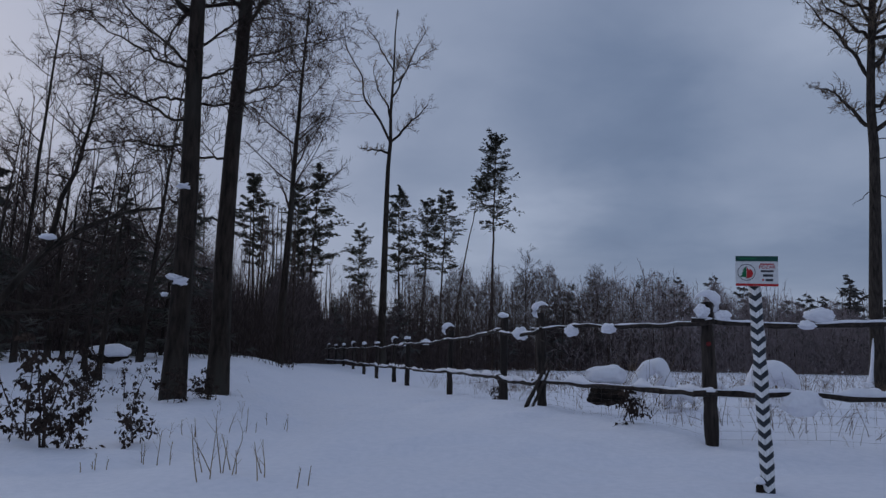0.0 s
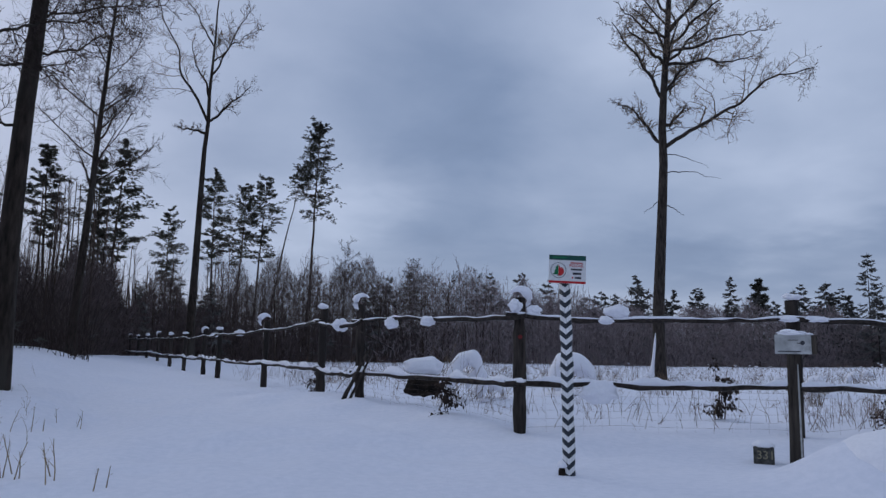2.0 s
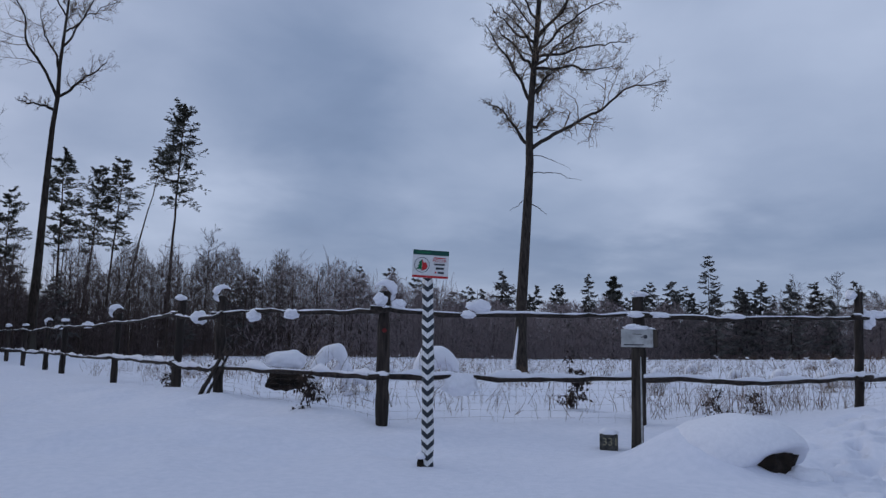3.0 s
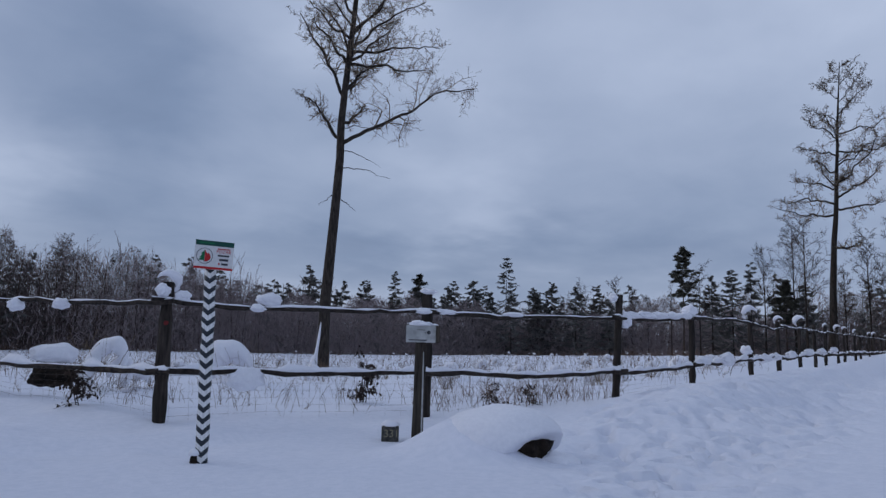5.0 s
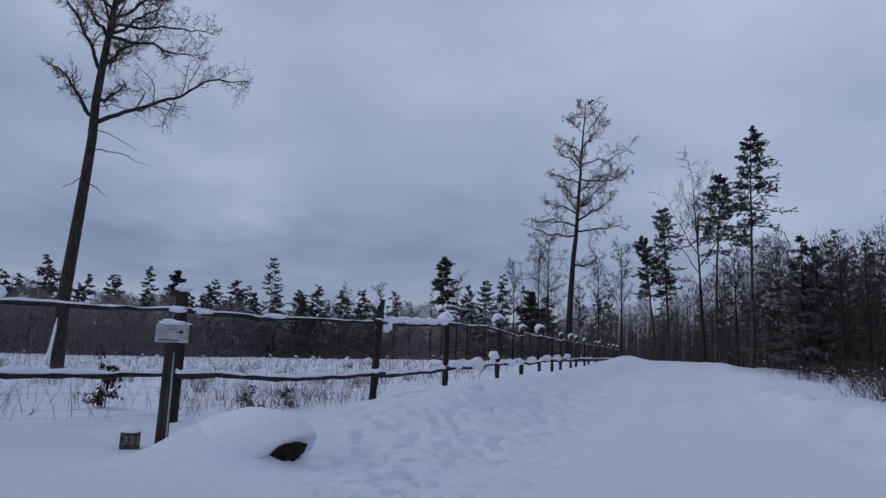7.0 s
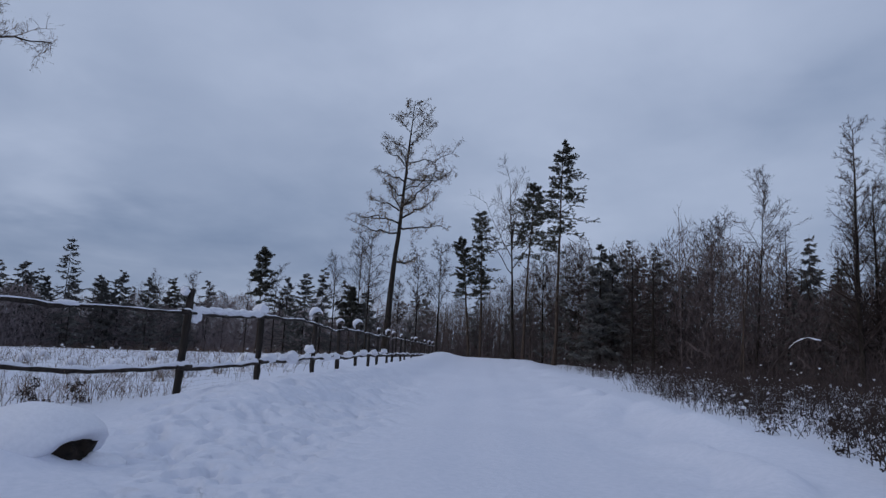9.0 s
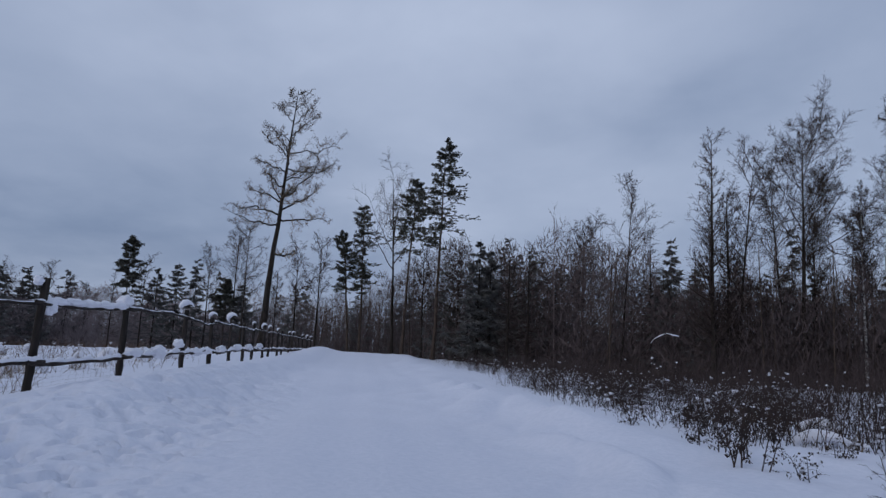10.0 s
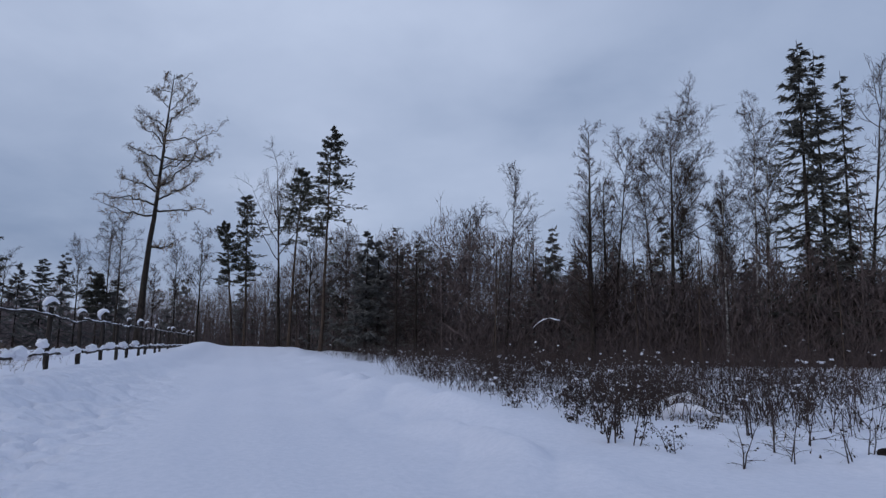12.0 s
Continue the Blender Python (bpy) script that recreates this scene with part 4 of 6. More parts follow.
# ---- box on a post, boundary stone, log under snow ----
def box_post():
    x, y = 6.72, 8.31
    face = -39.0
    z = level(x, y)
    ob = thing("notice_box", "weathered white notice box on a squared wooden post", "sign", x, y, z, face)
    rng = np.random.default_rng(8)
    bm = box_bm((0.165, 0.135, 1.85), (0.0, 0, 0.58), 0.012)
    bmesh.ops.subdivide_edges(bm, edges=[e for e in bm.edges if abs((e.verts[0].co - e.verts[1].co).z) > 1], cuts=10)
    for v in bm.verts:
        v.co.x += 0.006 * noise.noise(v.co * 3.0) + 0.035 * (v.co.z / 1.5) * 0.6
        v.co.y += 0.006 * noise.noise(v.co * 3.0 + Vector((5, 0, 0)))
    part("post", bm, GREY_WOOD, ob, "cracked grey wooden post")
    part("pale_strip", box_bm((0.022, 0.012, 1.35), (0.062, -0.066, 0.62), 0.003), GREY_BOARD, ob)
    part("box_body", box_bm((0.42, 0.13, 0.25), (0.085, -0.02, 1.555), 0.008), GREY_WOOD, ob)
    panel = part("front_panel", box_bm((0.435, 0.016, 0.255), (0.015, -0.096, 1.555), 0.004), GREY_BOARD, ob, "weathered white front panel")
    part("print_line", box_bm((0.27, 0.003, 0.014), (-0.03, -0.105, 1.462), 0), DARK_PRINT, panel)
    # dark blotch on the panel, drawn as a flat disc
    part("dark_blotch", disc_bm(0.028, -0.106, 0.13, 1.575, 0.003), DARK_PRINT, panel)
    for k, w in enumerate((0.12, 0.05)):
        part("print_line", box_bm((w, 0.003, 0.008), (0.02 + 0.07 * k, -0.105, 1.61 - 0.04 * k), 0), WOOD, panel)
    m = pose(x, y, 0, 0, 0, face)
    for dx, dy, dz, sz in ((0.03, -0.03, 1.685, (0.2, 0.085, 0.045)), (-0.02, -0.02, 1.70, (0.11, 0.07, 0.05)), (0.2, 0.0, 1.68, (0.07, 0.07, 0.03))):
        p = m @ Vector((dx, dy, 0))
        rest("snow_lump", "cap of snow on top of the notice box", "snow", blob(rng, sz, 0.5, 4), p.x, p.y, z + dz, face)
    # numbered boundary stone
    sx, sy = 6.41, 8.55
    stone = thing("boundary_stone", "small squared boundary stone with painted digits", "stone", sx, sy, level(sx, sy), -36)
    body = part("stone_block", box_bm((0.25, 0.22, 0.5), (0, 0, -0.03), 0.012), noise_material("dark_stone", (0.03, 0.03, 0.028), (0.10, 0.095, 0.085), 18.0, 0.9, bump=0.8, depth=0.01), stone)
    lettering("331", 0.15, 0.02, -0.1115, 0.065, noise_material("faded_digits", (0.18, 0.16, 0.10), (0.32, 0.29, 0.2), 40.0, 0.8, bump=0), body)
    rest("snow_lump", "flat cap of snow on the boundary stone", "snow", blob(rng, (0.14, 0.125, 0.08), 0.12, 3, squash=0.15), sx, sy, level(sx, sy) + 0.215, -36)


box_post()


def buried_log():
    x, y = 6.62, 6.42
    bm = bmesh.new()
    bmesh.ops.create_icosphere(bm, subdivisions=4, radius=1.0)
    for v in bm.verts:
        k = 1 + 0.22 * noise.noise(v.co * 2.2) + 0.12 * noise.noise(v.co * 7.0)
        v.co = Vector((v.co.x * 0.47 * k, v.co.y * 0.42 * k, v.co.z * 0.40 * k))
    for f in bm.faces:
        f.smooth = True
    rest("tree_stump", "dark rotting stump mostly buried under snow", "stump", bm, x + 0.05, y - 0.09, 0.12, -48, OLD_WOOD)
    bm = bmesh.new()
    bmesh.ops.create_icosphere(bm, subdivisions=5, radius=1.0)
    for v in bm.verts:
        c = v.co * (1 + 0.06 * noise.noise(v.co * 1.7 + Vector((3, 1, 0))) + 0.02 * noise.noise(v.co * 5.0))
        # the overhang on the open side, where the stump shows
        t = c.x * 0.85 - c.y * 0.5
        under = min(1.0, max(0.0, (1.15 * t - 0.74 - c.z) * 2.6)) if t > 0.15 else 0.0
        flat = 1 - 0.5 * under
        top = math.copysign(abs(c.z) ** 0.8, c.z)
        v.co = Vector((c.x * flat * 0.76, c.y * flat * 0.66, top * (0.47 if c.z > 0 else 0.34 + 0.3 * max(0.0, -c.x))))
    for f in bm.faces:
        f.smooth = True
    rest("snow_lump", "small spill of snow beside a buried stump", "snow", blob(np.random.default_rng(21), (0.28, 0.2, 0.17), 0.2, 4), x + 0.34, y - 0.62, level(x + 0.34, y - 0.62) - 0.05, -48)
    rest("snow_mound", "thick rounded cushion of snow over a stump", "snow", bm, x, y, 0.19, -48)


buried_log()


# ---- trees: the tall lone ones ----
def view_az(x, y):
    return math.atan2(x, y)


def lone_oak():
    x, y = 23.1, 39.8
    limbs = [(0.495, 0, 25, 9.6, 0.0), (0.505, 178, 44, 4.4, 0.0), (0.535, 20, 45, 2.6, 0.02), (0.615, 0, 55, 3.8, 0.0), (0.60, 175, 64, 6.0, 0.03), (0.69, 8, 34, 4.4, 0.0), (0.68, 185, 50, 4.0, 0.02),
             (0.73, -8, 33, 5.8, 0.0), (0.74, 170, 48, 4.5, 0.02), (0.75, 10, 48, 6.5, 0.02), (0.80, 185, 50, 5.0, 0.03), (0.62, 60, 40, 4.0, 0.02), (0.66, -80, 35, 4.0, 0.02), (0.85, 0, 55, 4.0, 0.02), (0.685, 0, 2, 5.2, 0.0), (0.71, 4, 20, 6.4, 0.01), (0.76, 0, 40, 5.6, 0.02)]
    geos = bare_arrays(301, 29.0, (1.2, -0.7), 0.41, 0.66, limbs, view_az(x, y), count=5, angle=50, ratio=0.20, fall=0.6, tip=0.3, thick=0.52, gnarl=0.22, split=True, dead=((0.535, 5, 2, 3.2, -0.02), (0.482, 0, -8, 2.8, -0.05), (0.37, 20, -5, 1.6, 0.0), (0.39, 185, -60, 1.6, 0.1), (0.44, 5, 8, 3.5, -0.06)),
                       twigs=(18, 12, 9), least=0.015, up=0.04, wander=0.16, limb_seed=2644, curly=True)
    plant("tall_oak", "tall leafless oak with a wide side limb standing alone", x, y, geos, (PALE_BARK, OAK_TWIG))


def road_oak():
    x, y = 69.2, 28.3
    limbs = [(0.47, 178, 14, 5.0, 0.03), (0.49, 2, 20, 5.2, 0.0), (0.51, 182, 20, 4.8, 0.02), (0.53, 5, 12, 5.2, 0.02), (0.56, 175, 26, 4.2, 0.0), (0.58, 0, 26, 5.6, 0.0), (0.62, 178, 32, 3.8, 0.02), (0.64, 5, 28, 6.4, 0.0), (0.67, 182, 35, 3.6, 0.02),
             (0.69, 10, 30, 6.8, 0.0), (0.73, 182, 40, 3.6, 0.02), (0.75, 0, 34, 6.2, 0.0), (0.79, 180, 42, 3.2, 0.02), (0.81, 5, 40, 5.0, 0.02), (0.86, 0, 45, 3.4, 0.0), (0.87, 180, 45, 2.6, 0.02), (0.36, 0, 25, 2.4, 0.0), (0.58, 80, 25, 4.0, 0.0), (0.68, -80, 30, 4.0, 0.0), (0.92, 10, 50, 2.6, 0.0), (0.94, 175, 55, 2.2, 0.0)]
    geos = bare_arrays(302, 27.8, (0.75, -1.8), 0.42, 0.50, limbs, view_az(x, y), count=8, angle=55, ratio=0.15, fall=0.7, tip=0.08, thick=0.5, gnarl=0.34, split=True, twigs=(16, 11, 9), least=0.018, up=0.03, wander=0.2, limb_seed=12, curly=True)
    plant("tall_oak", "tall leafless oak with a narrow crown by the road", x, y, geos, (BARK, OAK_TWIG))


def forked_oak():
    x, y = -5.9, 61.7
    limbs = [(0.61, 178, 63, 12.5, 0.01), (0.615, 5, 50, 4.8, 0.06), (0.68, 178, 58, 5.0, 0.04), (0.74, 0, 60, 7.0, 0.03), (0.78, 10, 48, 6.0, 0.02), (0.58, 180, 20, 2.6, -0.12), (0.82, 170, 60, 5.0, 0.03)]
    geos = bare_arrays(303, 32.5, (0.8, 0.0), 0.38, 0.76, limbs, view_az(x, y), count=3, angle=36, ratio=0.16, thick=0.72, gnarl=0.2, split=True, twigs=(14, 10, 8), least=0.016, up=0.06, wander=0.13, limb_seed=2024, curly=True)
    plant("tall_oak", "tall leafless oak forking into two high limbs", x, y, geos, (BARK, OAK_TWIG))


lone_oak()
def trunk_drift():
    """Snow blown up one side of the lone oak's foot: wide at the ground, a thin strip above."""
    g = Geo()
    z = np.linspace(0, 1, 7)
    P = np.stack([22.55 + 0.30 * z ** 0.6, 39.75 - 0.25 * z ** 0.6, level(22.6, 39.5) - 0.1 + 2.9 * z], -1)
    g.tubes(P[None], np.array([[0.42, 0.24, 0.13, 0.10, 0.09, 0.07, 0.02]]), 9, cap=True)
    tagged(new("snow_drift", g.mesh("snow_drift", CAP_SNOW)), "snow plastered up the foot of a lone oak", "snow")


trunk_drift()
road_oak()
forked_oak()

# the two thick trunks beside the track
for k, (x, y, lean, rad) in enumerate(((-6.18, 16.3, (-0.2, -0.1), 0.26), (-5.6, 17.6, (0.12, 0.0), 0.25))):
    limbs = [(0.375, 178, 26, 3.6, 0.08), (0.36, 10, 22, 2.5, 0.05), (0.37, 188, 8, 2.8, 0.02), (0.335, 182, -14, 2.4, 0.0), (0.40, 0, 30, 2.6, 0.03), (0.44, 170, 35, 3.4, 0.05), (0.33, 5, 16, 1.9, 0.0), (0.28, 175, -8, 2.2, 0.03), (0.31, 200, 5, 3.0, 0.05)]
    geos = bare_arrays(320 + k, 21.0, (lean[0] * 2.0, lean[1] * 2), rad, 0.42, limbs if k == 0 else limbs[1::3], view_az(x, y), count=20, angle=60, ratio=0.20, twigs=(14, 10, 7), least=0.010, up=0.03, wander=0.26, sides=14, flare=1.25, tip=0.3, thick=0.19, gnarl=0.16, split=True)
    plant("roadside_tree", "thick dark leafless tree trunk at the edge of the wood", x, y, geos, (BARK, TWIG), group="thick trunks beside the track")


def crooked_tree():
    """A slanting stem that forks: one arm goes on slanting, the other turns upright."""
    g = np.random.default_rng(55)
    x, y = -7.35, 10.4
    ob = thing("crooked_tree", "crooked slanting leafless tree with snow in its fork", "tree", x, y, level(x, y) - 0.1)
    right, back = np.array([0.86, 0.5, 0]), np.array([-0.5, 0.86, 0])
    at = lambda a, b, c: right * a + back * b + np.array([0, 0, c * 1.17])
    curve = lambda pts: np.array([at(*p) for p in pts])
    main = curve(((0, 0, 0), (0.22, 0.1, 0.75), (0.48, 0.2, 1.45), (0.85, 0.35, 2.0), (1.25, 0.5, 2.45), (1.8, 0.7, 2.85), (2.4, 0.9, 3.15), (3.0, 1.1, 3.3)))
    arm = curve(((1.18, 0.45, 2.4), (1.28, 0.55, 2.85), (1.34, 0.6, 3.2), (1.5, 0.65, 3.6), (1.62, 0.65, 4.05), (1.66, 0.7, 4.5), (1.72, 0.7, 5.0), (1.8, 0.75, 5.5)))
    P = np.stack([main, arm]) + g.normal(size=(2, 8, 3)) * 0.02
    P[1, 0] = P[0, 4]
    R = np.stack([np.linspace(0.085, 0.022, 8), np.linspace(0.05, 0.012, 8)])
    wood, twig = Geo(), Geo()
    wood.tubes(P, R, 8)
    L, LR = shoots(g, P, R, 14, 0.3, 60, 0.32, 0.02, 0.16, 6, 0.5, 0.006)
    wood.tubes(L, LR, 4)
    S, SR = shoots(g, L, LR, 6, 0.15, 45, 0.45, 0.02, 0.16, 4, 0.55, 0.004)
    twig.tubes(S, SR, 3)
    hairs(g, twig, S, 5, 0.004)
    part("trunk", wood, BARK, ob)
    part("crown", twig, TWIG, ob)
    p = at(1.22, 0.42, 2.62) + [x, y, level(x, y)]
    rest("snow_lump", "small heap of snow caught in a tree fork", "snow", blob(g, (0.13, 0.1, 0.07), 0.3, 3), p[0], p[1], p[2] - 0.12)


crooked_tree()
for k, (dz, dx, sz) in enumerate(((5.12, 0.10, 0.10), (3.02, 0.02, 0.11), (2.92, 0.22, 0.12), (2.62, -0.16, 0.06))):
    rest("snow_lump", "pad of snow stuck on a branch stub of the trunk", "snow", blob(np.random.default_rng(k), (sz * 1.3, sz, sz * 0.7), 0.9, 3, squash=0.8), -6.2 + dx - 0.1, 16.10, dz)

# ---- other bare trees ----
def bare(x, y, h, lean=(0, 0), r=None, crown=0.4, mats=None, seed=0, name="bare_tree", label="leafless deciduous tree in winter", **kw):
    settings = dict(count=20, angle=46, ratio=0.28, twigs=(8, 7, 5), least=0.013, up=0.05, wander=0.09, fall=0.6)
    settings.update(kw)
    geos = bare_arrays(seed or int(abs(x * 37 + y * 11)) + 1, h, lean, r or 0.008 * h + 0.03, crown, **settings)
    return plant(name, label, x, y, geos, mats or (BARK, TWIG))


bare(-8.1, 34.1, 20.0, (0.5, 0.0), 0.22, 0.36, count=32, angle=50, ratio=0.24, twigs=(10, 8, 7), least=0.012, label="slender leafless tree with fine upright twigs")
bare(-12.9, 21.4, 13.5, (0.4, 0.0), 0.09, 0.3, count=18, angle=55, ratio=0.2, twigs=(7, 5, 4), least=0.007)
bare(-14.5, 26.0, 8.8, (0.3, 0.2), 0.12, 0.25, count=20, ratio=0.28, least=0.012)
bare(-10.5, 24.5, 11.0, (0.8, 0.2), 0.12, 0.25, count=20, ratio=0.28, least=0.012)
bare(-16.5, 34.0, 9.5, (0.2, 0.2), 0.14, 0.25, count=20, ratio=0.28, least=0.01)
bare(-19.5, 31.0, 9.0, (0.2, 0.2), 0.12, 0.2, count=20, ratio=0.28, least=0.01)
for x, y, h in ((-9.2, 19.0, 6.4), (-11.5, 17.5, 6.6), (-13.8, 19.5, 7.4), (-12.2, 30.5, 8.8), (-17.0, 24.0, 8.2), (-14.8, 16.2, 7.0), (-11.6, 13.4, 5.6), (-10.4, 20.6, 6.8), (-12.9, 24.0, 7.6), (-15.6, 21.0, 7.4)):
    bare(x, y, h, (0.5, 0.1), 0.085, 0.16, count=22, angle=62, ratio=0.28, twigs=(7, 4, 5), least=0.009, wander=0.24, up=0.02, curly=True, label="dark crooked leafless tree in a thicket")
for x, y, h in ((10.2, 99.5, 15.5), (21.7, 107.8, 15.0), (27.3, 106.6, 13.0), (32.4, 110.4, 13.7), (94.6, 89.1, 10.6), (103.6, 78.5, 13.2), (105.3, 76.3, 11.2), (106.8, 74.1, 9.7), (98.6, 59.2, 13.4), (102.9, 51.4, 15.5),
                (104.6, 47.9, 19.3), (82.4, 36.4, 15.4), (84.7, 30.7, 13.6), (83.7, 27.5, 14.2), (88.5, 34.7, 9.9), (74.1, 12.9, 11.9), (69.7, 8.7, 10.7), (46.7, -19.0, 10.9)):
    bare(x, y, h, least=0.016)
bare(99.9, 83.1, 11.5, (0, 0), 0.16, 0.15, count=24, angle=45, ratio=0.5, least=0.016, label="broad round leafless tree")
bare(60.2, -2.9, 11.2, (0, 0), 0.16, 0.4, count=30, angle=46, ratio=0.34, fall=0.45, up=0.11, twigs=(9, 8, 7), least=0.012, label="broad round leafless tree")
bare(46.7, -16.2, 9.6, (0, 0), 0.13, 0.4, count=28, angle=46, ratio=0.34, fall=0.45, up=0.11, twigs=(9, 8, 6), least=0.011, label="broad round leafless tree")
bare(73.5, 15.8, 19.6, (-0.2, 0.9), 0.18, 0.62, count=5, angle=30, ratio=0.20, fall=0.4, twigs=(9, 7, 4), least=0.014, up=0.07, seed=917, wander=0.07, thick=0.6, gnarl=0.06, az=math.radians(78),
     limbs=((0.47, 178, 54, 6.4, 0.05), (0.50, 5, 52, 6.6, 0.05), (0.56, 180, 60, 6.6, 0.03), (0.60, 0, 58, 6.6, 0.03), (0.64, 90, 60, 5.0, 0.03), (0.68, 178, 70, 5.0, 0.02), (0.72, 2, 68, 5.0, 0.02), (0.58, -90, 60, 5.0, 0.03)), label="leafless ash with upswept branches")
bare(50.1, -5.0, 13.2, (-0.1, -0.8), 0.10, 0.55, count=14, angle=30, ratio=0.28, least=0.012)
bare(46.0, -11.4, 14.1, (-0.3, -1.1), 0.13, 0.3, count=24, angle=42, ratio=0.26, twigs=(9, 8, 7), least=0.012)
bare(45.9, -15.2, 14.6, (-0.1, -0.3), 0.20, 0.52, count=24, angle=50, ratio=0.31, fall=0.4, up=0.10, twigs=(11, 9, 8), least=0.012, label="tall leafless tree at the wood's edge")
bare(46.2, -14.3, 12.6, (0.2, 0.5), 0.12, 0.3, count=18, angle=45, ratio=0.28, least=0.015)
bare(43.2, -26.1, 17.2, (-0.9, -1.4), 0.16, 0.3, count=20, angle=45, ratio=0.28, least=0.015)
for x, y, h, lean in ((46.0, -20.6, 16.4, (-0.1, -0.3)), (45.0, -20.9, 14.0, (0.6, -0.6)), (44.5, -18.0, 11.0, (0, 0))):
    bare(x, y, h, lean, 0.11, 0.45, (BIRCH_BARK, TWIG), count=26, angle=30, ratio=0.22, twigs=(10, 8, 7), least=0.010, name="birch", label="slender birch with pale bark and fine hanging twigs", up=0.02)

# ---- pines and spruces ----
PINE_LABEL = "tall pine with a bare stem and dark tufted crown"
for k, (x, y, h, lx, ly, crown) in enumerate(((-18.4, 67.5, 17.4, -0.8, -0.2, 0.5), (-15.5, 73.4, 18.6, -0.8, -0.2, 0.45), (-13.5, 68.7, 19.6, 0.5, 0.1, 0.42), (-14.0, 109.1, 21.1, -0.6, -0.1, 0.5), (-6.1, 84.8, 21.5, -0.4, 0, 0.5),
                                            (-3.7, 94.9, 22.8, 0.2, 0, 0.52), (-1.6, 95.0, 23.9, 0.5, 0, 0.55))):
    plant("pine", PINE_LABEL, x, y, pine_arrays(400 + k, h, (lx, ly), 0.2, crown, 85, 0.14, 34, (0.19, 0.05)), (PINE_BARK, NEEDLES))
plant("pine", PINE_LABEL, 5.1, 97.9, pine_arrays(410, 32.7, (0.9, -0.1), 0.27, 0.60, 120, 0.125, 40, (0.20, 0.05)), (PINE_BARK, NEEDLES))
plant("pine", "leaning pine with a thin one-sided crown", -0.4, 98.0, pine_arrays(411, 26.4, (4.1, -0.1), 0.2, 0.86, 16, 0.06), (PINE_BARK, NEEDLES))
for k, (x, y, h) in enumerate(((97.3, 61.3, 16.4), (104.1, 48.9, 11.2), (78.9, 103.2, 14.2))):
    plant("pine", PINE_LABEL, x, y, pine_arrays(430 + k, h, (0, 0), 0.16, 0.45, 60, 0.15, 12, (0.42, 0.14), dead=0), (PINE_BARK, NEEDLES))
CONE_LABEL = "pointed dark conifer at the far edge of the clearing"
for k, (x, y, h) in enumerate(((59.3, 115.5, 12.3), (62.6, 113.8, 14.7), (67.0, 111.5, 11.5), (70.9, 108.9, 13.3), (83.6, 99.4, 12.3), (86.5, 96.9, 13.7), (88.8, 94.8, 11.6), (93.4, 88.6, 12.2), (95.2, 86.0, 13.0), (100.9, 55.3, 13.4), (105.2, 46.6, 11.2), (54.5, 118.0, 11.8), (46.0, 121.5, 11.2))):
    plant("spruce", CONE_LABEL, x, y, spruce_arrays(440 + k, h, (0, 0), 0.15, 0.10, 84, 0.33 + 0.04 * (k % 3), 76, (0.34, 0.14), gaps=0.0), (BARK, HAZED_NEEDLES))
for k, (x, y, h, lx, ly, crown) in enumerate(((81.0, 22.6, 14.5, -0.4, 1.3, 0.5), (79.4, 20.9, 17.3, -0.1, 0.5, 0.42), (71.7, 14.4, 18.2, 0.1, -0.7, 0.58), (64.4, 10.1, 20.2, 0.1, -0.5, 0.5))):
    plant("pine", PINE_LABEL, x, y, pine_arrays(450 + k, h, (lx, ly), 0.19, crown, 92, 0.14, 46, (0.16, 0.036)), (PINE_BARK, NEEDLES))
SPRUCE_LABEL = "dark green spruce with drooping boughs"
for k, (x, y, h) in enumerate(((51.2, 119.3, 12.5), (75.5, 105.7, 15.2), (90.9, 92.9, 18.0), (99.5, 57.8, 12.5), (102.1, 53.0, 14.2), (59.9, 5.7, 10.6), (60.0, 4.7, 9.8))):
    plant("spruce", SPRUCE_LABEL, x, y, spruce_arrays(470 + k, h, (0, 0), 0.16, 0.08, 96, 0.27, 54, (0.34, 0.12), gaps=0.0), (BARK, HAZED_NEEDLES))
plant("spruce", "very tall dark spruce with drooping boughs", 43.8, -22.9, spruce_arrays(480, 20.9, (-0.1, -0.2), 0.24, 0.08, 210, 0.20, 44, (0.34, 0.09)), (BARK, SPRUCE_NEEDLES))
plant("spruce", "very tall dark spruce with drooping boughs", 44.9, -24.7, spruce_arrays(481, 20.6, (0, 0), 0.2, 0.14, 170, 0.17, 36, (0.34, 0.08), gaps=0.2), (BARK, SPRUCE_NEEDLES))
plant("spruce", "tall dark spruce with a thinning bare top", 43.6, -25.4, spruce_arrays(482, 18.6, (0, -0.2), 0.17, 0.16, 130, 0.16, 30, (0.32, 0.08), gaps=0.3), (BARK, SPRUCE_NEEDLES))
for k, (x, y, h) in enumerate(((-10.6, 28.4, 8.4), (-14.6, 22.4, 6.4), (-12.6, 27.4, 6.4))):
    plant("spruce", "dark young spruce inside a leafless thicket", x, y, spruce_arrays(600 + k, h, (0, 0), 0.1, 0.05, 60, 0.27, 36, (0.34, 0.08), gaps=0.15), (BARK, SPRUCE_NEEDLES))
r = np.random.default_rng(88)
for k in range(18):
    a, d = radians(26 + 27 * (k + r.random()) / 18), r.uniform(124, 134)
    plant("spruce", CONE_LABEL, d * math.sin(a), d * math.cos(a), spruce_arrays(520 + k, r.uniform(9.5, 13.5), (0, 0), 0.14, 0.10, 66, r.uniform(0.30, 0.42), 60, (0.34, 0.15), gaps=0.0), (BARK, HAZED_NEEDLES))
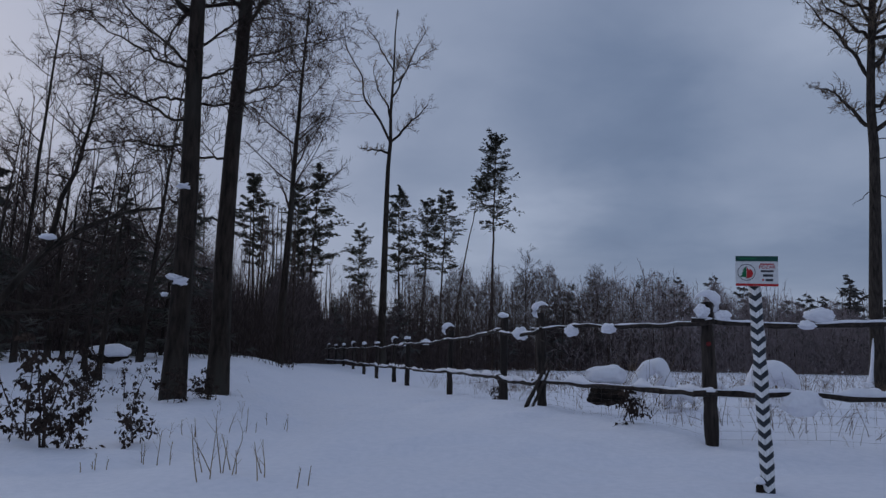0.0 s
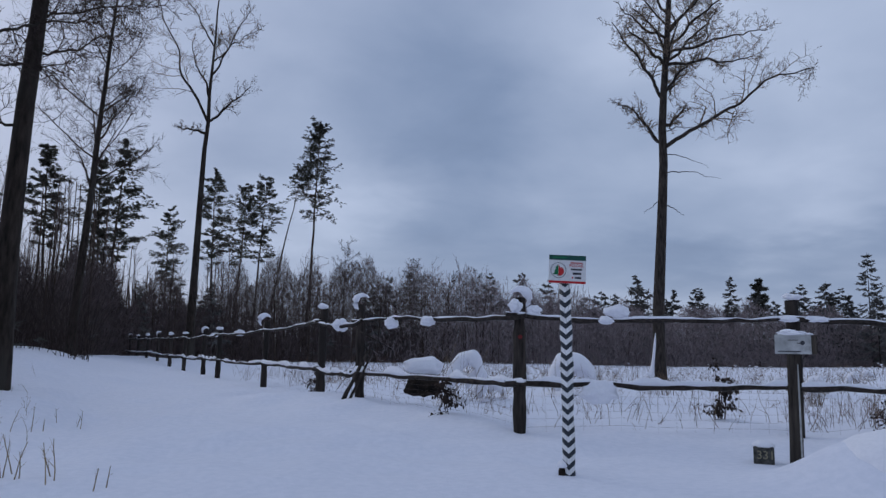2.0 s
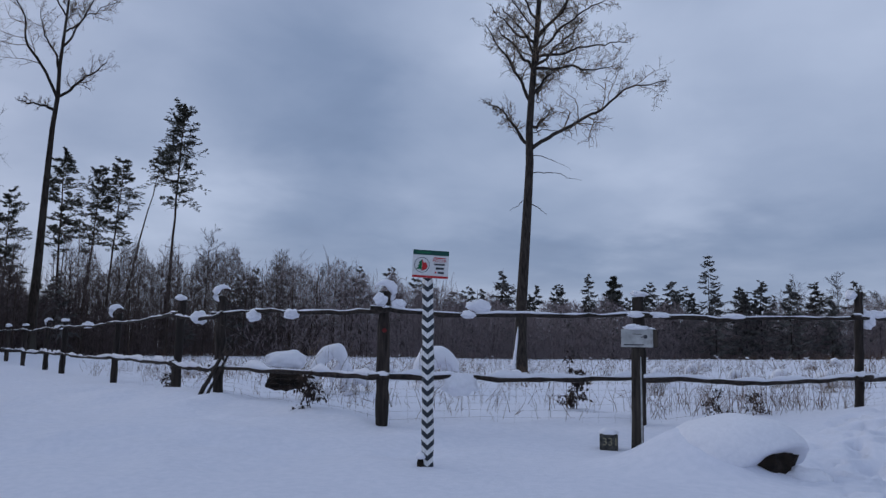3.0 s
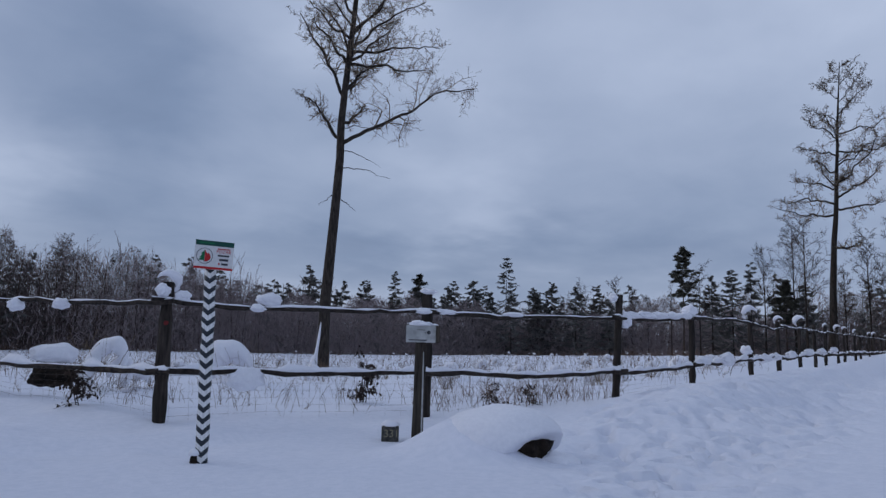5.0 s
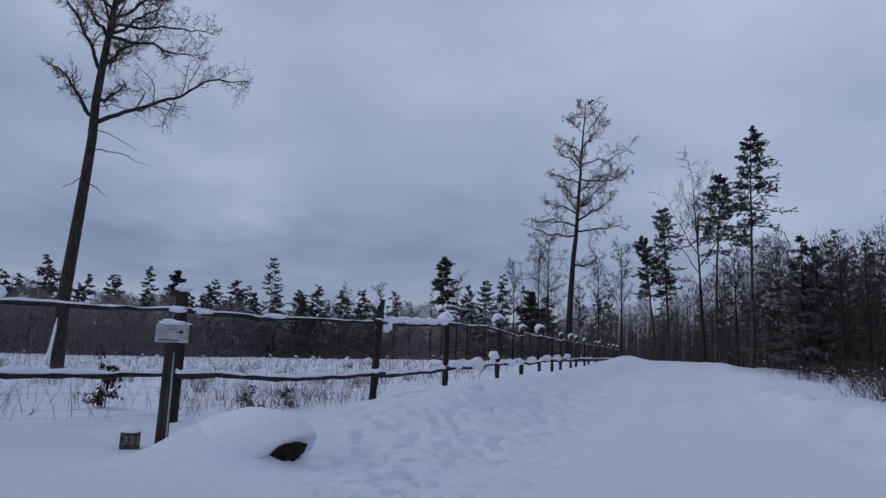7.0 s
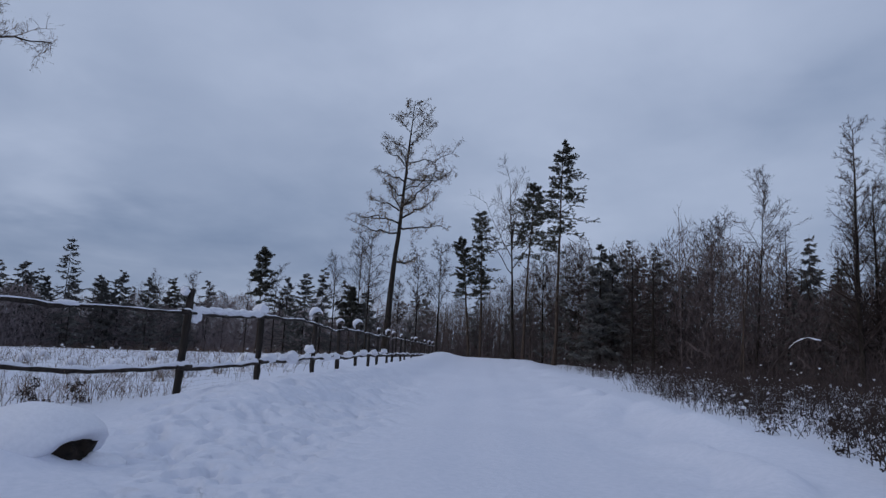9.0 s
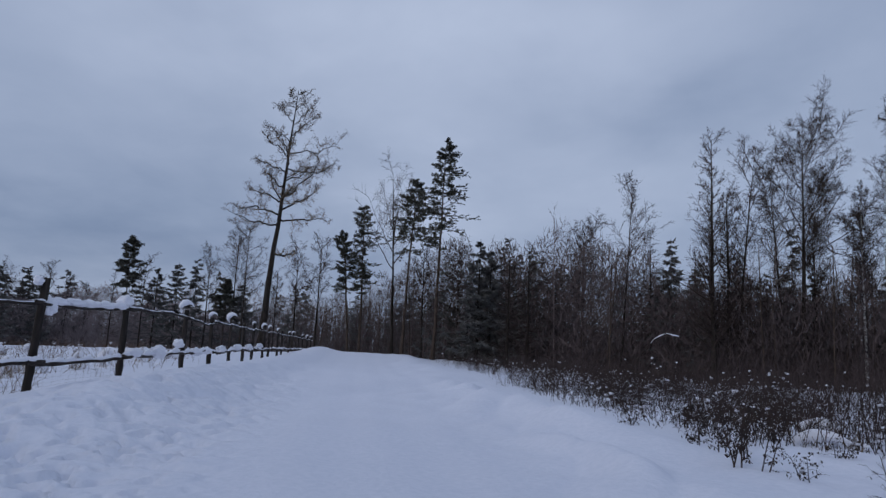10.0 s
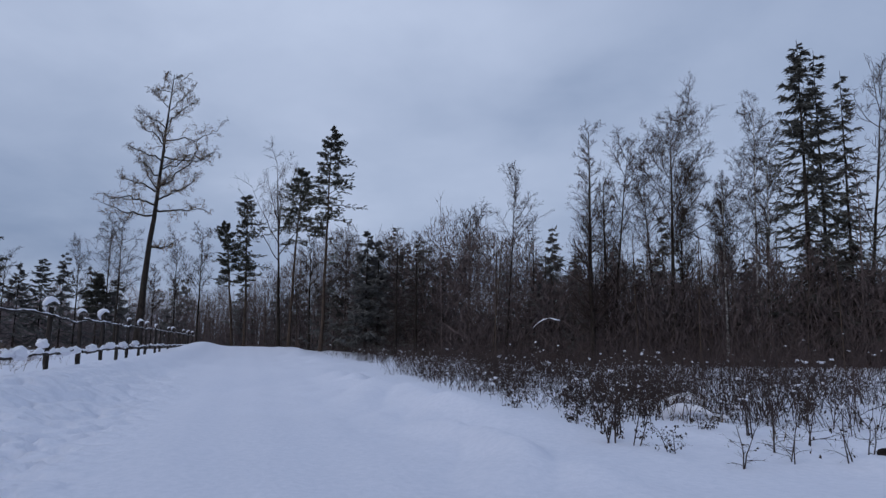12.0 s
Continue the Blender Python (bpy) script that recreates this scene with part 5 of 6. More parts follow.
for k in range(17):
    a = radians(79 + 13 * (k + r.random()) / 9) if k < 9 else radians(98 + 24 * (k - 9 + r.random()) / 8)
    d = float(np.interp(math.degrees(a), (79, 84, 92, 125), (84, 66, 53, 48))) + r.uniform(0, 6)
    plant("spruce", "dark conifer at the edge of the wood", d * math.sin(a), d * math.cos(a), spruce_arrays(560 + k, r.uniform(7.5, 11.0) * (1.0 if k < 9 else 0.8), (0, 0), 0.12, 0.06, 60, r.uniform(0.22, 0.30), 32, (0.42, 0.11), gaps=0.15), (BARK, SPRUCE_NEEDLES))
DEAD_LABEL = "dead grey spruce with thin bare side branches"
for k, (x, y, h) in enumerate(((96.4, 62.7, 11.7), (55.2, 2.9, 10.2), (55.2, 1.4, 9.8), (51.8, -7.1, 10.5))):
    plant("dead_spruce", DEAD_LABEL, x, y, dead_spruce_arrays(490 + k, h, (0, 0), 0.13), (BARK, TWIG))
for x, y, h in ((45.6, -10.0, 15.2), (46.2, -11.0, 12.0)):
    bare(x, y, h, (0, 0), 0.19, 0.14, count=72, angle=56, ratio=0.17, fall=0.72, up=0.09, wander=0.06, twigs=(7, 6, 4), least=0.011, name="bare_tree", label="dense conical leafless tree with upswept twigs")

# ---- woods ----
def edge_distance(az):
    return np.interp(az, (-40, -14, -8, 0, 20, 45, 60, 70, 76, 84, 92, 104, 135), (36, 48, 76, 86, 100, 130, 128, 112, 88, 64, 50, 46, 46))


def kit_tree(seed, count, angle, ratio, up, r, twig_count, hair_count, crown):
    """A plain leafless tree, ten metres tall, for the crowd of the woods."""
    g = np.random.default_rng(seed)
    geo = Geo()
    T, TR = trunk_line(g, 10.0, g.normal(size=2) * 0.35, r, n=6, wander=0.03, tip=0.15)
    geo.tubes(T, TR, 4)
    L, LR = shoots(g, T, TR, count, crown, angle, ratio, up, 0.1, 3, 0.4, 0.016, fall=0.7)
    geo.tubes(L, LR, 3)
    hairs(g, geo, L, twig_count, 0.012, 0.42)
    for _ in range(hair_count):
        hairs(g, geo, L, twig_count, 0.008, 0.28)
    return geo.arrays()


TREE_KIT = [kit_tree(600 + k, 16, 34, 0.3, 0.08, 0.085, 9, 1, 0.25) for k in range(7)]
DEAD_KIT = [kit_tree(620 + k, 30, 78, 0.19, 0.02, 0.085, 6, 1, 0.1) for k in range(4)]
GREEN_KIT = [spruce_arrays(640 + k, 10.0, (0, 0), 0.1, 0.04, 40, 0.34, 14, (0.7, 0.26), sides=4) for k in range(4)]

FINE_KIT = [spruce_arrays(650 + k, 10.0, (0, 0), 0.1, 0.04, 60, 0.27, 26, (0.42, 0.12), sides=4) for k in range(3)]


def turned(x, y, size, turn, wide=1.0):
    c, s = math.cos(turn), math.sin(turn)
    k = size * wide
    return np.array([(c * k, -s * k, 0, x), (s * k, c * k, 0, y), (0, 0, size, level(x, y) - 0.2), (0, 0, 0, 1)])


def far_woods():
    """The mixed wood all round the clearing, one crowd of stems behind the trees that stand out singly."""
    rng = np.random.default_rng(70)
    stems, green, spray, dark = Geo(), Geo(), Geo(), Geo()
    for k in range(430):
        az = rng.uniform(-46, 132)
        d = edge_distance(az) + 2 + 32 * rng.random() ** 1.4
        x, y = d * math.sin(radians(az)), d * math.cos(radians(az))
        size = rng.uniform(0.7, 1.22) * (1.22 if az < 24 else 1.05 if az < 76 else 0.98)
        kind = rng.random()
        m = turned(x, y, size, rng.uniform(0, 6.28), rng.uniform(0.8, 1.2))
        share = 0.50 if 16 < az < 72 else 0.26 if az < 76 else 0.34
        if kind < share:
            w, g = FINE_KIT[k % 3] if az < -6 or az > 74 else GREEN_KIT[k % 4]
            m[:3, :3] *= rng.uniform(0.7, 1.25) if 16 < az < 72 else rng.uniform(0.4, 0.95) if az < 76 else rng.uniform(0.6, 1.15)
            stems.merged(w.arrays(), m)
            green.merged(g.arrays(), m)
        elif kind < share + (0.06 if az < 76 else 0.22):
            stems.merged(DEAD_KIT[k % 4], m)
        else:
            stems.merged(TREE_KIT[k % 7], m)
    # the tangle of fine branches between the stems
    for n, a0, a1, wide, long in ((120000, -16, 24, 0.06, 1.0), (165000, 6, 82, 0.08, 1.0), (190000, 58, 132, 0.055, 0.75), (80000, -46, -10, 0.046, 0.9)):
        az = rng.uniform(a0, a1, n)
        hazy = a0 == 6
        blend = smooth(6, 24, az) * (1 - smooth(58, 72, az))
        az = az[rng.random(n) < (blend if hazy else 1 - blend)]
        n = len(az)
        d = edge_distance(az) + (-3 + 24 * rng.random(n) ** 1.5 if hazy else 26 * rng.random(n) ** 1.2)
        x, y = d * np.sin(np.radians(az)), d * np.cos(np.radians(az))
        tall = np.interp(az, (-46, -19, -16, -13, -5, 0, 10, 20, 28, 76, 82, 92, 99), (8.6, 8.2, 5.6, 5.8, 7.2, 12.0, 12.5, 10.5, 8.0, 8.6, 11.4, 10.0, 6.4)) + np.where(az > 92, 1.4, 2.6) * value_noise(az * 0.9, d * 0.06, 31)
        share = rng.random(n) ** 1.15
        z = snow_height(x, y) - 0.1 + tall * share
        way = unit(rng.normal(size=(n, 3)) * np.array([0.5, 0.5, 0.35]) + np.array([0, 0, 0.75]))
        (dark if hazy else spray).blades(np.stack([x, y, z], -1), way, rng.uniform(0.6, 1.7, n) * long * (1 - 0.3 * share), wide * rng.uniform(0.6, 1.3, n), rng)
    # broad blades for stems deep inside the wood, a backing added against sky gaps
    n = 9000
    az = rng.uniform(-46, 132, n)
    d = edge_distance(az) + 24 + 30 * rng.random(n)
    x, y = d * np.sin(np.radians(az)), d * np.cos(np.radians(az))
    way = unit(rng.normal(size=(n, 3)) * 0.05 + np.array([0, 0, 1.0]))
    stems.blades(np.stack([x, y, snow_height(x, y) - 0.3], -1), way, rng.uniform(5.0, 11.5, n) * np.interp(az, (86, 96), (1.0, 0.6)), rng.uniform(0.2, 0.55, n), rng)
    # slender pale stems along the edge of the wood
    n = 260
    az = np.where(rng.random(n) < 0.6, rng.uniform(-16, 30, n), rng.uniform(72, 128, n))
    d = edge_distance(az) - 1 + 12 * rng.random(n)
    x, y = d * np.sin(np.radians(az)), d * np.cos(np.radians(az))
    tall = rng.uniform(7.5, 12.5, n) * np.where(az > 50, 0.72, 1.0)
    P = paths(rng, np.stack([x, y, snow_height(x, y) - 0.3], -1), rng.normal(size=(n, 3)) * 0.04 + [0, 0, 1.0], tall, 5, 0.02, 0.02)
    edge = Geo()
    edge.tubes(P, (tall * 0.007)[:, None] * np.linspace(1, 0.35, 5)[None], 5)
    Q, QR = shoots(rng, P, (tall * 0.007)[:, None] * np.linspace(1, 0.35, 5)[None], 9, 0.45, 48, 0.17, 0.06, 0.12, 3, 0.4, 0.014)
    edge.tubes(Q, QR, 3)
    hairs(rng, edge, Q, 4, 0.012, 0.6)
    tagged(new("edge_stems", edge.mesh("edge_stems", PINE_BARK)), "slender leafless stems along the edge of the wood", "woods", kind="stuff")
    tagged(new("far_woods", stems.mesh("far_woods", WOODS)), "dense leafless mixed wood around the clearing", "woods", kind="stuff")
    tagged(new("far_conifers", green.mesh("far_conifers", HAZED_NEEDLES)), "dark young conifers among the leafless wood", "woods", kind="stuff")
    tagged(new("branch_tangle", dark.mesh("branch_tangle", HAZY_STEMS)), "haze-toned tangle of fine branches across the far side of the clearing", "woods", kind="stuff")
    tagged(new("branch_tangle", spray.mesh("branch_tangle", DARK_STEMS)), "dark tangle of fine branches inside the wood", "woods", kind="stuff")


far_woods()


def brush(name, label, spots, rng, height, mat, twigs=4, spread=0.25, least=0.005, sides=3):
    """A crowd of thin upright stems with a few twigs each."""
    spots = np.asarray(spots)
    n = len(spots)
    start = np.stack([spots[:, 0], spots[:, 1], snow_height(spots[:, 0], spots[:, 1]) - 0.05], -1)
    way = rng.normal(size=(n, 3)) * spread + np.array([0, 0, 1.0])
    length = height * (0.45 + 0.7 * rng.random(n)) * (1 + 0.45 * value_noise(spots[:, 0] / 4.0, spots[:, 1] / 4.0, 51))
    P = paths(rng, start, way, length, 5, 0.02, 0.15)
    R = (least + 0.0035 * length)[:, None] * np.linspace(1, 0.35, 5)[None]
    g = Geo()
    g.tubes(P, R, sides)
    if twigs:
        Q, QR = shoots(rng, P, R, twigs, 0.15, 38, 0.5, 0.05, 0.16, 3, 0.7, least * 0.7)
        g.ribbons(Q[::2], QR[::2] * 1.1, rng)
        hairs(rng, g, Q, 2, least * 0.75, 0.6)
    ob = new(name, g.mesh(name, mat))
    return tagged(ob, label, "undergrowth", kind="stuff"), P


def tufts(name, label, P, share, rng, size):
    """Small pads of snow caught on stems."""
    pick = P[rng.random(len(P)) < share]
    g = Geo()
    bm = bmesh.new()
    bmesh.ops.create_icosphere(bm, subdivisions=1, radius=1.0)
    v = np.array([p.co for p in bm.verts])
    f = np.array([[p.index for p in q.verts] for q in bm.faces])
    bm.free()
    for line in pick:
        k = rng.integers(1, 4)
        s = size * rng.uniform(0.5, 1.5)
        g.add(v * np.array([s * rng.uniform(0.7, 1.4), s * rng.uniform(0.7, 1.4), s * rng.uniform(0.3, 0.8)]) + rng.normal(size=v.shape) * s * 0.2 + line[k] + [0, 0, s * 0.3], None, f)
    tagged(new(name, g.mesh(name, CAP_SNOW)), label, "snow", kind="stuff")


def ring_spots(rng, n, a0, a1, near, far, power=1.0):
    """Places in a ring between two distances, given as functions of the bearing."""
    az = rng.uniform(a0, a1, n)
    u = rng.random(n) ** power
    d = near(az) + (far(az) - near(az)) * u
    return np.stack([d * np.sin(np.radians(az)), d * np.cos(np.radians(az))], -1)


rng = np.random.default_rng(90)
spots = ring_spots(rng, 1250, -46, 132, lambda a: edge_distance(a) * 0.97, lambda a: edge_distance(a) + 10)
brush("wood_undergrowth", "dark leafless saplings crowding the edge of the woods", spots, rng, 3.0, SCRUB, 4, 0.12, 0.013)


def scrub_spots(rng, n, s0, s1, c0, c1, power=1.0, clump=0.0):
    """Places beside the road, by metres along it and across it; clump leaves gaps between thickets."""
    s = rng.uniform(s0, s1, n)
    c = c0 + (c1 - c0) * rng.random(n) ** power
    if clump:
        keep = value_noise(s / 1.3, c / 1.3, 41) + 0.5 * value_noise(s / 4.0, c / 4.0, 42) > clump - 1
        s, c = s[keep], c[keep]
    return np.stack([0.966 * s - 0.259 * c, 0.259 * s + 0.966 * c], -1)


# scrub on the far side of the road
spots = np.concatenate([scrub_spots(rng, 1700, 9.5, 24, -6.7, -20, 0.8, 1.0), scrub_spots(rng, 2300, 20, 72, -6.4, -34, 1.0, 0.75)])
_, SCRUB_STEMS = brush("roadside_scrub", "reddish brown leafless scrub beside the snowy road", spots, rng, 0.85, SCRUB, 4, 0.36, 0.0038)
spots = scrub_spots(rng, 3000, 10, 50, -7.4, -20, 1.0, 0.75)
_, MID_STEMS = brush("roadside_scrub", "dark leafless scrub standing in the snow beside the road", spots, rng, 1.1, SCRUB, 4, 0.25, 0.0045)
spots = np.concatenate([scrub_spots(rng, 1400, 11.5, 32, -6.6, -13, 0.8, 0.9), scrub_spots(rng, 300, 28, 60, -7.0, -14, 0.8, 0.8)])
_, EDGE_STEMS = brush("roadside_scrub", "dark tangled brushwood along the crest of the snow bank", spots, rng, 0.95, TWIG, 5, 0.30, 0.006)
spots = scrub_spots(rng, 2200, 14, 80, -9, -44, 0.9)
deep = smooth(8, 17, -road_frame(spots[:, 0], spots[:, 1])[1])
_, TALL_STEMS = brush("tall_scrub", "tall reddish brown saplings in front of the wood", spots, rng, 0.8 + 1.5 * deep, SCRUB, 4, 0.22, 0.0065)
FIELD_WEED = noise_material("field_weed", (0.075, 0.047, 0.034), (0.21, 0.135, 0.092), 1.4, 0.9, bump=0)
# dry weeds in the fenced field
spots = ring_spots(rng, 3600, -2, 66, lambda a: 13.0 + 0 * a, lambda a: edge_distance(a) * 0.9, 1.5)
spots = spots[(road_frame(spots[:, 0], spots[:, 1])[1] > 6.3) & (0.208 * spots[:, 0] + 0.978 * spots[:, 1] > 12.0)]
left_run = np.interp(spots[:, 1], (11.1, 15.3, 17.7, 25.4, 32.4), (3.9, 1.95, 1.3, 0.0, -1.9))
spots = spots[(spots[:, 0] > left_run + 0.5) & ((spots[:, 1] > 24) | (rng.random(len(spots)) < 0.25))]
brush("field_weeds", "dry brown weeds standing out of the snow in the fenced field", spots, rng, 0.6, FIELD_WEED, 3, 0.34, 0.0045)
spots = ring_spots(rng, 1500, 2, 64, lambda a: 24 + 0 * a, lambda a: 24 + (edge_distance(a) - 24) * 0.8, 1.3)
spots = spots[road_frame(spots[:, 0], spots[:, 1])[1] > 7.0]
_, FIELD_STEMS = brush("tall_weeds", "tall brown weeds bent under snow across the field", spots, rng, 0.85, FIELD_WEED, 4, 0.35, 0.006)
tufts("snow_tufts", "small pads of snow caught on the field weeds", FIELD_STEMS, 0.3, rng, 0.075)
spots = np.stack([rng.uniform(9.6, 13.6, 240), rng.uniform(9.5, 12.6, 240)], -1)
brush("fence_weeds", "brown leafless stems crowding the foot of the fence", spots, rng, 0.8, FIELD_WEED, 4, 0.3, 0.0035)
spots = np.stack([rng.uniform(2.2, 9.5, 75), rng.uniform(10.4, 15.5, 75)], -1)
spots = spots[spots[:, 0] > np.interp(spots[:, 1], (11.1, 15.3), (3.9, 1.95)) + 0.15]
spots = spots[0.208 * spots[:, 0] + 0.978 * spots[:, 1] > 11.75]
brush("fence_weeds", "dry stems along the wire netting", spots, rng, 0.55, DRY_GRASS, 3, 0.2, 0.003)
# thicket behind the thick trunks
spots = ring_spots(rng, 1300, -46, -12, lambda a: 31 + 0 * a, lambda a: 46 + 0 * a)
brush("thicket", "dark tangled leafless thicket at the edge of the wood", spots, rng, 3.4, TWIG, 5, 0.14, 0.0065)
spots = ring_spots(rng, 90, -46, -15, lambda a: 12 + 0 * a, lambda a: 22 + 0 * a)
brush("track_weeds", "thin brown stems in the snow beside the track", spots, rng, 0.5, DRY_GRASS, 3, 0.25, 0.003)


tufts("snow_tufts", "small pads of snow caught on the scrub", SCRUB_STEMS, 0.28, rng, 0.04)
tufts("snow_tufts", "small pads of snow caught on the dark scrub", MID_STEMS, 0.22, rng, 0.042)
tufts("snow_tufts", "small pads of snow caught on tall saplings", TALL_STEMS, 0.13, rng, 0.06)


def clinging_leaves(name, label, P, count, rng, size):
    """Withered leaves that still hang on the stems."""
    i, k = rng.integers(0, len(P), count), rng.integers(1, 5, count)
    p = P[i, k] + rng.normal(size=(count, 3)) * 0.09
    g = Geo()
    g.leaves(p, unit(rng.normal(size=(count, 3)) * 0.6 + [0, 0, -0.5]), rng.uniform(0.7, 1.4, count) * size, rng.uniform(0.35, 0.6, count) * size, rng)
    tagged(new(name, g.mesh(name, DRY_LEAF)), label, "leaves", kind="stuff")


near_stems = SCRUB_STEMS[(np.hypot(SCRUB_STEMS[:, 0, 0], SCRUB_STEMS[:, 0, 1]) < 34) & (value_noise(SCRUB_STEMS[:, 0, 0] / 2.2, SCRUB_STEMS[:, 0, 1] / 2.2, 61) > -0.1)]
clinging_leaves("scrub_leaves", "withered dark leaves clinging to the scrub", np.concatenate([near_stems, EDGE_STEMS]), 16000, rng, 0.06)
tufts("snow_tufts", "small pads of snow caught on the brushwood", EDGE_STEMS, 0.2, rng, 0.04)


# ---- saplings that keep their withered leaves ----
def leafy_sapling(x, y, h, spread, leaves, seed, droop=-0.05):
    small = 0.62 if x > 9 else 1.02
    leaves = int(leaves * 1.9)
    g = np.random.default_rng(seed)
    ob = thing("beech_sapling", "low sapling with withered dark brown leaves in snow", "sapling", x, y, level(x, y) - 0.03)
    wood, leaf = Geo(), Geo()
    n = 3 if h > 0.9 else 2
    start = g.normal(size=(n, 3)) * [0.05, 0.05, 0]
    T = paths(g, start, g.normal(size=(n, 3)) * 0.15 + [0, 0, 1.0], h * (0.7 + 0.4 * g.random(n)), 7, 0.02, 0.08)
    TR = np.full((n, 1), 0.006 + 0.006 * h) * np.linspace(1, 0.3, 7)[None]
    wood.tubes(T, TR, 5)
    L, LR = shoots(g, T, TR, 9, 0.08, 65, spread, droop, 0.12, 5, 0.6, 0.003)
    wood.tubes(L, LR, 3)
    S, SR = shoots(g, L, LR, 3, 0.2, 45, 0.5, droop, 0.12, 4, 0.6, 0.002)
    wood.tubes(S, SR, 3)
    part("stem", wood, SCRUB, ob)
    both = np.concatenate([L[:, 1:4].reshape(-1, 3), L[:, 2:5].reshape(-1, 3), S.reshape(-1, 3)])
    p = both[g.integers(0, len(both), leaves)] + g.normal(size=(leaves, 3)) * 0.02
    d = unit(g.normal(size=(leaves, 3)) * 0.5 + [0, 0, -0.7])
    leaf.leaves(p, d, g.uniform(0.06, 0.11, leaves) * small, g.uniform(0.03, 0.055, leaves) * small, g)
    part("foliage", leaf, DRY_LEAF, ob, "withered brown leaves")


for k, (x, y, h, spread, count) in enumerate(((-5.40, 9.75, 1.8, 0.24, 330), (-5.9, 10.3, 1.5, 0.26, 200), (-5.05, 9.9, 0.8, 0.6, 150), (-4.6, 10.7, 0.75, 0.75, 110), (-5.6, 14.6, 0.75, 0.6, 150), (-5.0, 15.2, 0.6, 0.6, 90), (-6.7, 13.2, 0.9, 0.5, 160), (-7.4, 15.0, 0.7, 0.6, 110), (-6.75, 15.4, 0.9, 0.35, 90), (-5.25, 15.6, 0.5, 0.4, 50),
                                              (3.15, 12.5, 0.62, 0.6, 130), (8.2, 11.95, 1.05, 0.32, 190), (10.9, 10.0, 0.5, 0.5, 130), (9.9, 9.9, 0.5, 0.5, 130), (1.2, 19.5, 0.6, 0.5, 60),
                                              (11.2, -2.95, 1.15, 0.22, 150), (10.9, -3.25, 0.8, 0.25, 70), (11.9, -3.3, 1.0, 0.22, 100), (12.6, -3.2, 0.9, 0.25, 90), (10.2, -3.6, 0.35, 0.6, 30), (14.2, -3.0, 0.7, 0.45, 160), (12.3, -4.8, 0.35, 0.8, 40), (16.0, -3.2, 0.8, 0.4, 150), (17.5, -2.2, 0.75, 0.4, 130),
                                              (15.2, -4.6, 0.7, 0.5, 150), (20.0, -2.4, 0.8, 0.4, 120), (13.2, -6.8, 0.6, 0.5, 100))):
    leafy_sapling(x, y, h, spread, count, 700 + k)


for k, (x, y, h, spread) in enumerate(((9.25, -4.15, 0.75, 0.5), (9.6, -4.9, 0.6, 0.7), (10.4, -5.0, 0.9, 0.5), (9.5, -5.6, 0.7, 0.6), (10.2, -6.2, 0.7, 0.6), (11.2, -6.0, 0.9, 0.5), (12.0, -5.4, 1.0, 0.4), (10.8, -7.0, 0.8, 0.6))):
    leafy_sapling(x, y, h, spread, 7, 760 + k, -0.02)


# ---- snow-laden clumps ----
def hood(g, width, height):
    """Snow lying over bowed weeds: one broad arch and a smaller one beside it, uneven and tapering to the tips."""
    geo = Geo()
    u = np.linspace(0, 1, 26)
    for k, (shift, size, start, end) in enumerate(((0.0, 1.0, 205, 15), (g.uniform(-0.3, 0.3), 0.62, 170, -10))):
        a = np.radians(start + (end - start) * u + 10 * np.sin(u * 7 + g.uniform(0, 6)))
        P = np.stack([(np.cos(a) * 0.34 * size + shift) * width, (0.12 * (k * 2 - 1) + 0.06 * np.sin(u * 5 + k)) * width * g.uniform(0.6, 1.3), (0.32 + 0.5 * np.sin(a) * size) * height], -1)
        R = np.interp(u, (0, 0.15, 0.4, 0.65, 0.85, 1), (0.35, 0.8, 1.0, 0.95, 0.6, 0.12)) * min(0.19 * width, 0.26 * height) * size
        R = R * (1 + 0.14 * np.sin(u * 9 + g.uniform(0, 6)) + 0.08 * np.sin(u * 23 + g.uniform(0, 6)))
        geo.tubes(P[None], R[None], 12, cap=True)
    return geo


